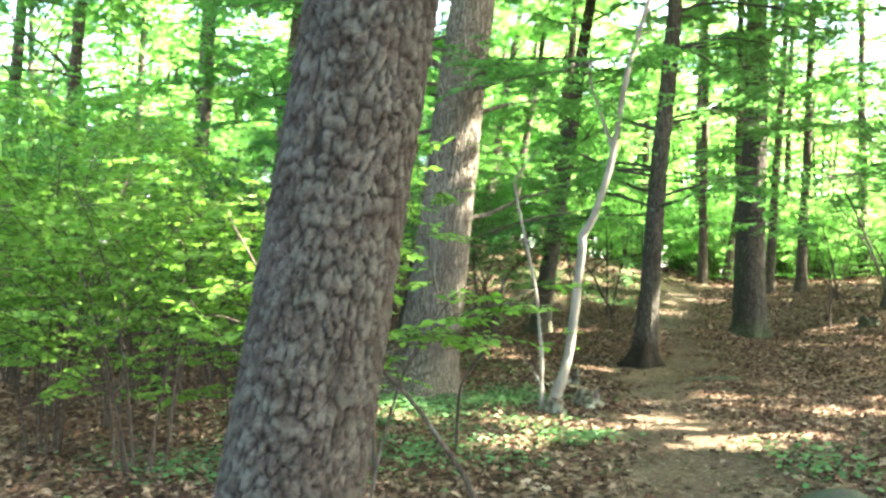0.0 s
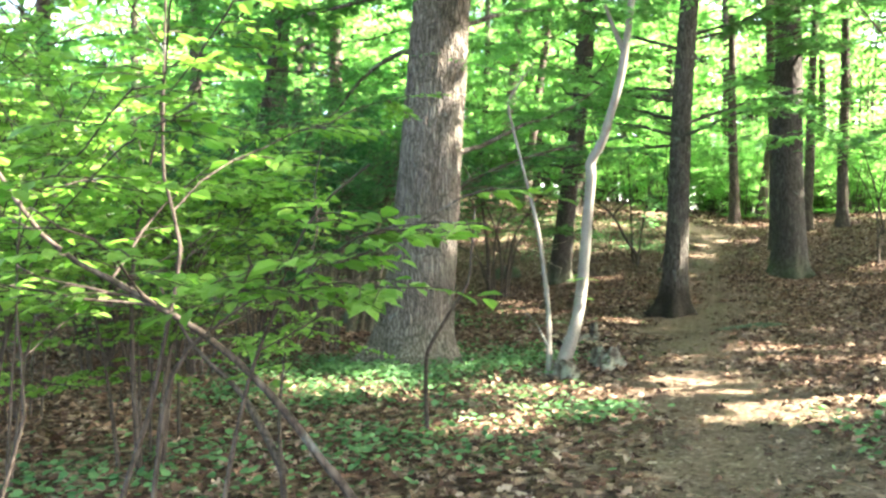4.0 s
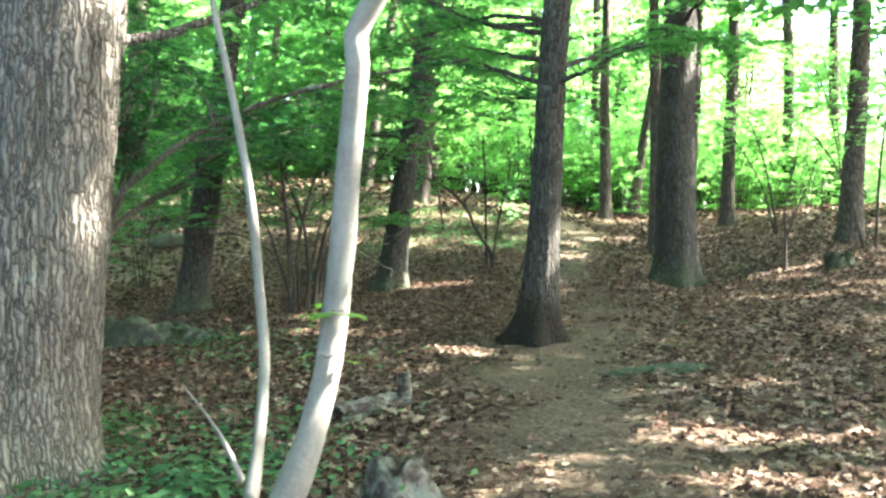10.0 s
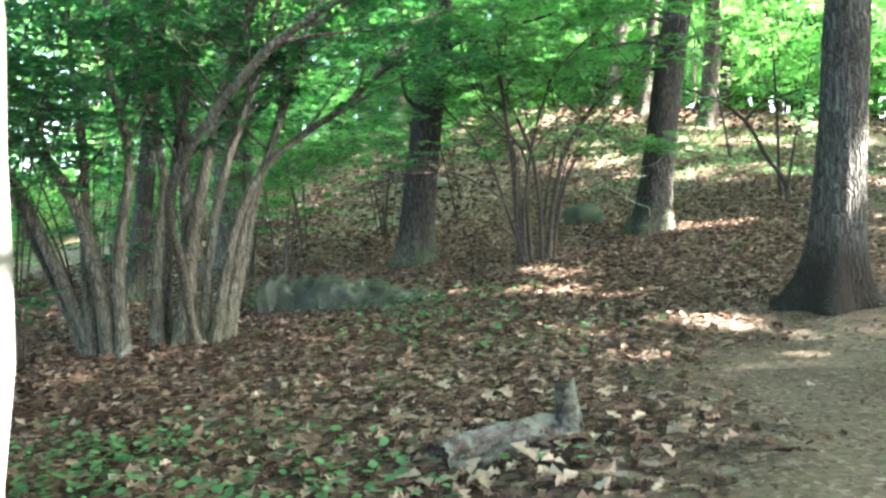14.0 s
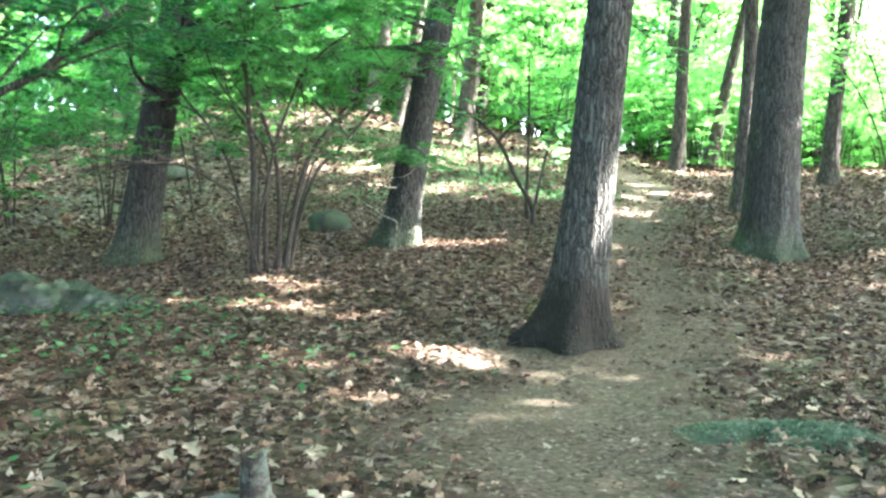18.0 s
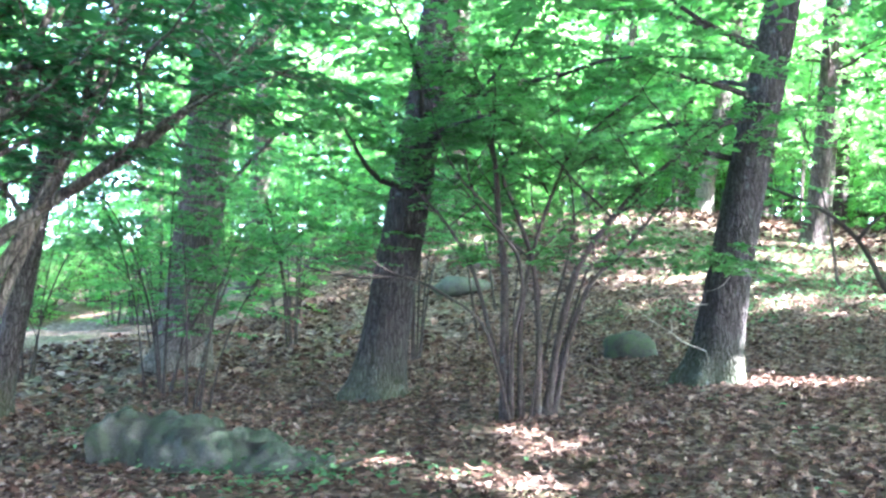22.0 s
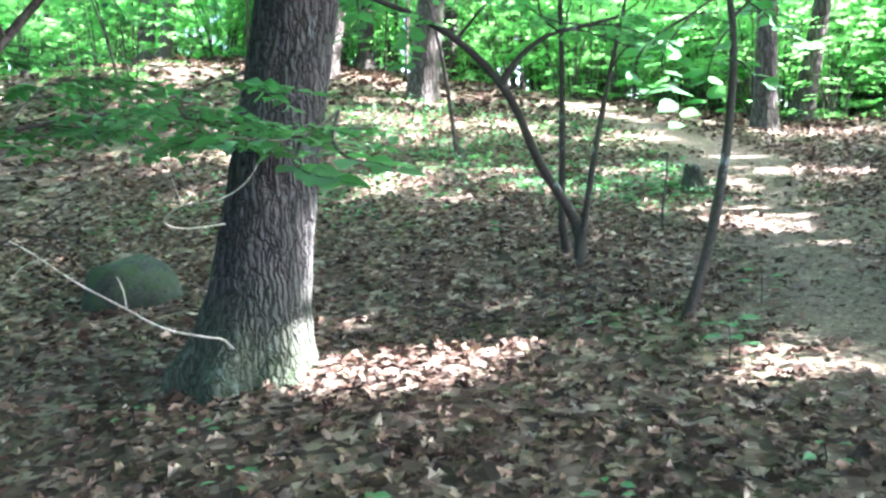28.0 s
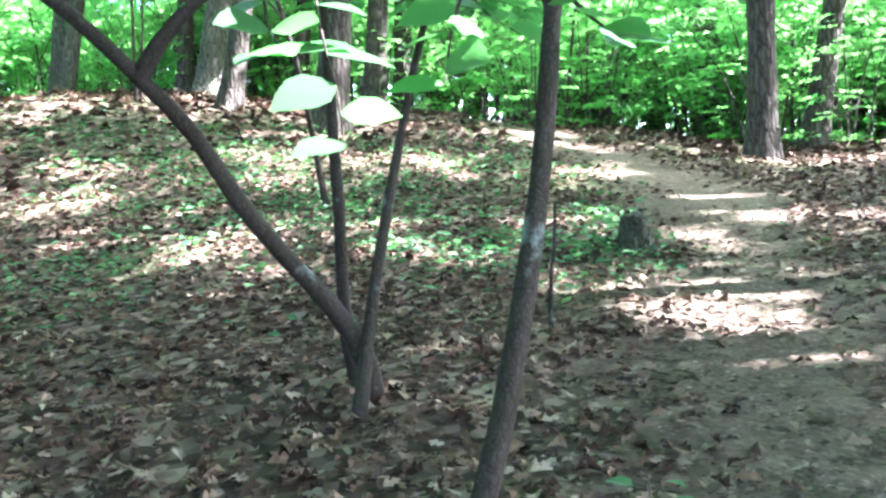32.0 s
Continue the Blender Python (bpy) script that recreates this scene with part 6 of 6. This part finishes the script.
seedling("seedling", -2.48, 18.73, 11, 0.15, 71, "green broad-leaved seedling beside the trail", 0.3)
seedling("seedling", -2.3, 20.3, 5, 0.12, 72, "small green seedling at the foot of a sapling")
for k, (x, y) in enumerate(((-0.9, 4.9), (-5.7, 17.0), (-5.2, 16.9), (-4.6, 16.3), (-3.9, 16.2), (-2.9, 16.6), (-3.2, 15.3), (-1.4, 16.0), (-2.0, 17.2), (-3.4, 19.4), (-0.6, 5.6), (-2.3, 13.5))):
    seedling("seedling", x, y, 4, 0.09, 80 + k, "tiny green seedling among dead leaves", 0.12)


def dead_leaf(x, y, size, turn, lift, seed):
    """One large dry oak leaf with curled edges."""
    rng = np.random.default_rng(seed)
    v, f = leaves(np.zeros((1, 3)), np.array([[math.cos(turn), math.sin(turn), lift]]), flat_up(rng, 1, 0.25), np.array([size]), OAK, np.array([rng.uniform(1.0, 2.6)]))
    ob = new("dead_leaf", mesh_from("dead_leaf", v, f, TAN_LEAF, False))
    ob.location = (x, y, gz(x, y) + 0.035)
    tagged(ob, "large dry tan oak leaf lying on the litter", "leaf", "dry leaves by the log")


for k in range(46):
    near_log = np.random.default_rng(700 + k)
    x, y = (near_log.normal(-0.8, 0.3), near_log.normal(5.65, 0.4)) if k < 22 else (near_log.uniform(-2.6, -0.5), near_log.uniform(4.0, 7.5))
    dead_leaf(x, y, near_log.uniform(0.10, 0.17), near_log.uniform(0, 6.28), near_log.uniform(-0.1, 0.5), 700 + k)


def scatter(rng, count, lo, hi):
    return rng.uniform(lo[0], hi[0], count), rng.uniform(lo[1], hi[1], count)


def litter(name, count, reach, shape, size, label, seed, inner=0.0):
    rng = np.random.default_rng(seed)
    x, y = scatter(rng, count, (-22, -12), (14, 38))
    d = walk_distance(x, y)
    keep = (d < reach) & (d >= inner) & (rng.uniform(0, 1, count) > 0.975 * np.clip(trail_mask(x, y) * 1.2, 0, 1))
    x, y = x[keep], y[keep]
    n = len(x)
    s = rng.uniform(*size, n)
    p = np.stack([x, y, ground_z(x, y) + rng.uniform(0.004, 0.035, n)], -1)
    a = rng.uniform(0, 2 * np.pi, n)
    tilt = rng.normal(0, 0.22, n)
    v, f = leaves(p, np.stack([np.cos(a), np.sin(a), tilt], -1), flat_up(rng, n, 0.30), s, shape, rng.normal(0.8, 2.0, n))
    return tagged(new(name, mesh_from(name, v, f, LITTER, False)), label, "leaf litter", kind="stuff")


litter("leaf_litter", 500000, 3.6, OAK, (0.055, 0.12), "curled brown oak leaves covering the woodland floor", 91)
litter("leaf_litter", 400000, 10.5, LEAF4, (0.065, 0.125), "brown dead leaves covering the slope", 92, 3.6)


def trail_bits(name, count, size, label, seed):
    """Small broken leaves and twig bits trodden into the trail."""
    rng = np.random.default_rng(seed)
    x, y = scatter(rng, count, (-5, -11), (6, 28))
    keep = (trail_mask(x, y) > 0.25) & (rng.uniform(-0.6, 1, count) < value_noise(x * 1.3, y * 1.3, 0.4, seed) + 0.5)
    x, y = x[keep], y[keep]
    n = len(x)
    p = np.stack([x, y, ground_z(x, y) + rng.uniform(0.002, 0.010, n)], -1)
    a = rng.uniform(0, 2 * np.pi, n)
    v, f = leaves(p, np.stack([np.cos(a), np.sin(a), rng.normal(0, 0.08, n)], -1), flat_up(rng, n, 0.15), rng.uniform(*size, n), LEAF4, rng.normal(0.3, 0.8, n))
    return tagged(new(name, mesh_from(name, v, f, TRODDEN, False)), label, "leaf litter", kind="stuff")


trail_bits("trodden_leaf_bits", 420000, (0.014, 0.06), "small broken brown leaves trodden into the trail", 97)
litter("leaf_litter", 80000, 20.0, LEAF4, (0.14, 0.26), "brown dead leaves farther off in the wood", 93, 10.5)


def herbs(name, patches, size, label, seed, shape=LEAF6):
    """Low green leaves in patches (x, y, half width, half depth, count)."""
    rng = np.random.default_rng(seed)
    P, U, S = [], [], []
    for cx, cy, wx, wy, count in patches:
        x, y = rng.normal(cx, wx * 0.55, count), rng.normal(cy, wy * 0.55, count)
        k = value_noise(x * 2.2, y * 2.2, 0.5, seed) > rng.uniform(-0.7, 0.55, count)
        k &= (trail_mask(x, y) < 0.6) & ((np.abs(y - 0.85 + 0.2 * x) > 0.4) | (np.abs(x - 0.2) > 1.3) | (rng.uniform(0, 1, count) < 0.12))
        x, y = x[k], y[k]
        P.append(np.stack([x, y, ground_z(x, y) + rng.uniform(0.02, 0.14, len(x))], -1))
    P = np.vstack(P)
    n = len(P)
    a = rng.uniform(0, 2 * np.pi, n)
    v, f = leaves(P, np.stack([np.cos(a), np.sin(a), rng.normal(0.1, 0.25, n)], -1), flat_up(rng, n, 0.3), rng.uniform(*size, n), shape)
    return tagged(new(name, mesh_from(name, v, f, HERB, False)), label, "ground cover", kind="stuff")


herbs("ground_cover", ((-2.2, 1.6, 1.5, 1.0, 3600), (-1.2, 2.6, 0.9, 1.0, 2000), (-3.6, 2.2, 1.3, 1.4, 2200), (-2.2, -0.5, 1.6, 1.0, 2400), (-0.3, 0.6, 0.9, 0.7, 900), (1.1, -0.9, 0.6, 0.5, 500),
                      (0.3, -2.5, 1.2, 1.0, 900), (-1.0, -4.0, 1.5, 1.5, 1500), (-2.6, 4.7, 1.3, 0.9, 900), (-1.6, 4.3, 0.9, 0.7, 450), (3.9, -1.6, 0.9, 1.2, 900), (-0.8, 3.6, 0.7, 0.5, 350), (-3.5, 3.8, 1.0, 0.8, 500)),
      (0.03, 0.075), "low green ground ivy and herbs", 95, ROUND)
herbs("ground_cover", ((-7.2, 27.0, 2.4, 1.8, 2000), (-4.6, 25.6, 1.8, 1.4, 1300), (-3.6, 24.6, 0.9, 0.9, 450), (-9.5, 27.5, 2.5, 2.0, 1500), (-6.5, 29.5, 2.5, 1.5, 1200), (-8.2, 24.0, 2.2, 1.6, 800), (-12, 29, 3, 2, 1500),
                      (-8.3, 11.6, 1.8, 0.6, 900), (-6.2, 11.5, 1.5, 0.8, 700), (-4.2, 9.6, 2.0, 1.5, 500), (-3.4, 26.8, 0.9, 1.2, 900)),
      (0.05, 0.13), "patchy green herbs on the slope", 96, LEAF4)
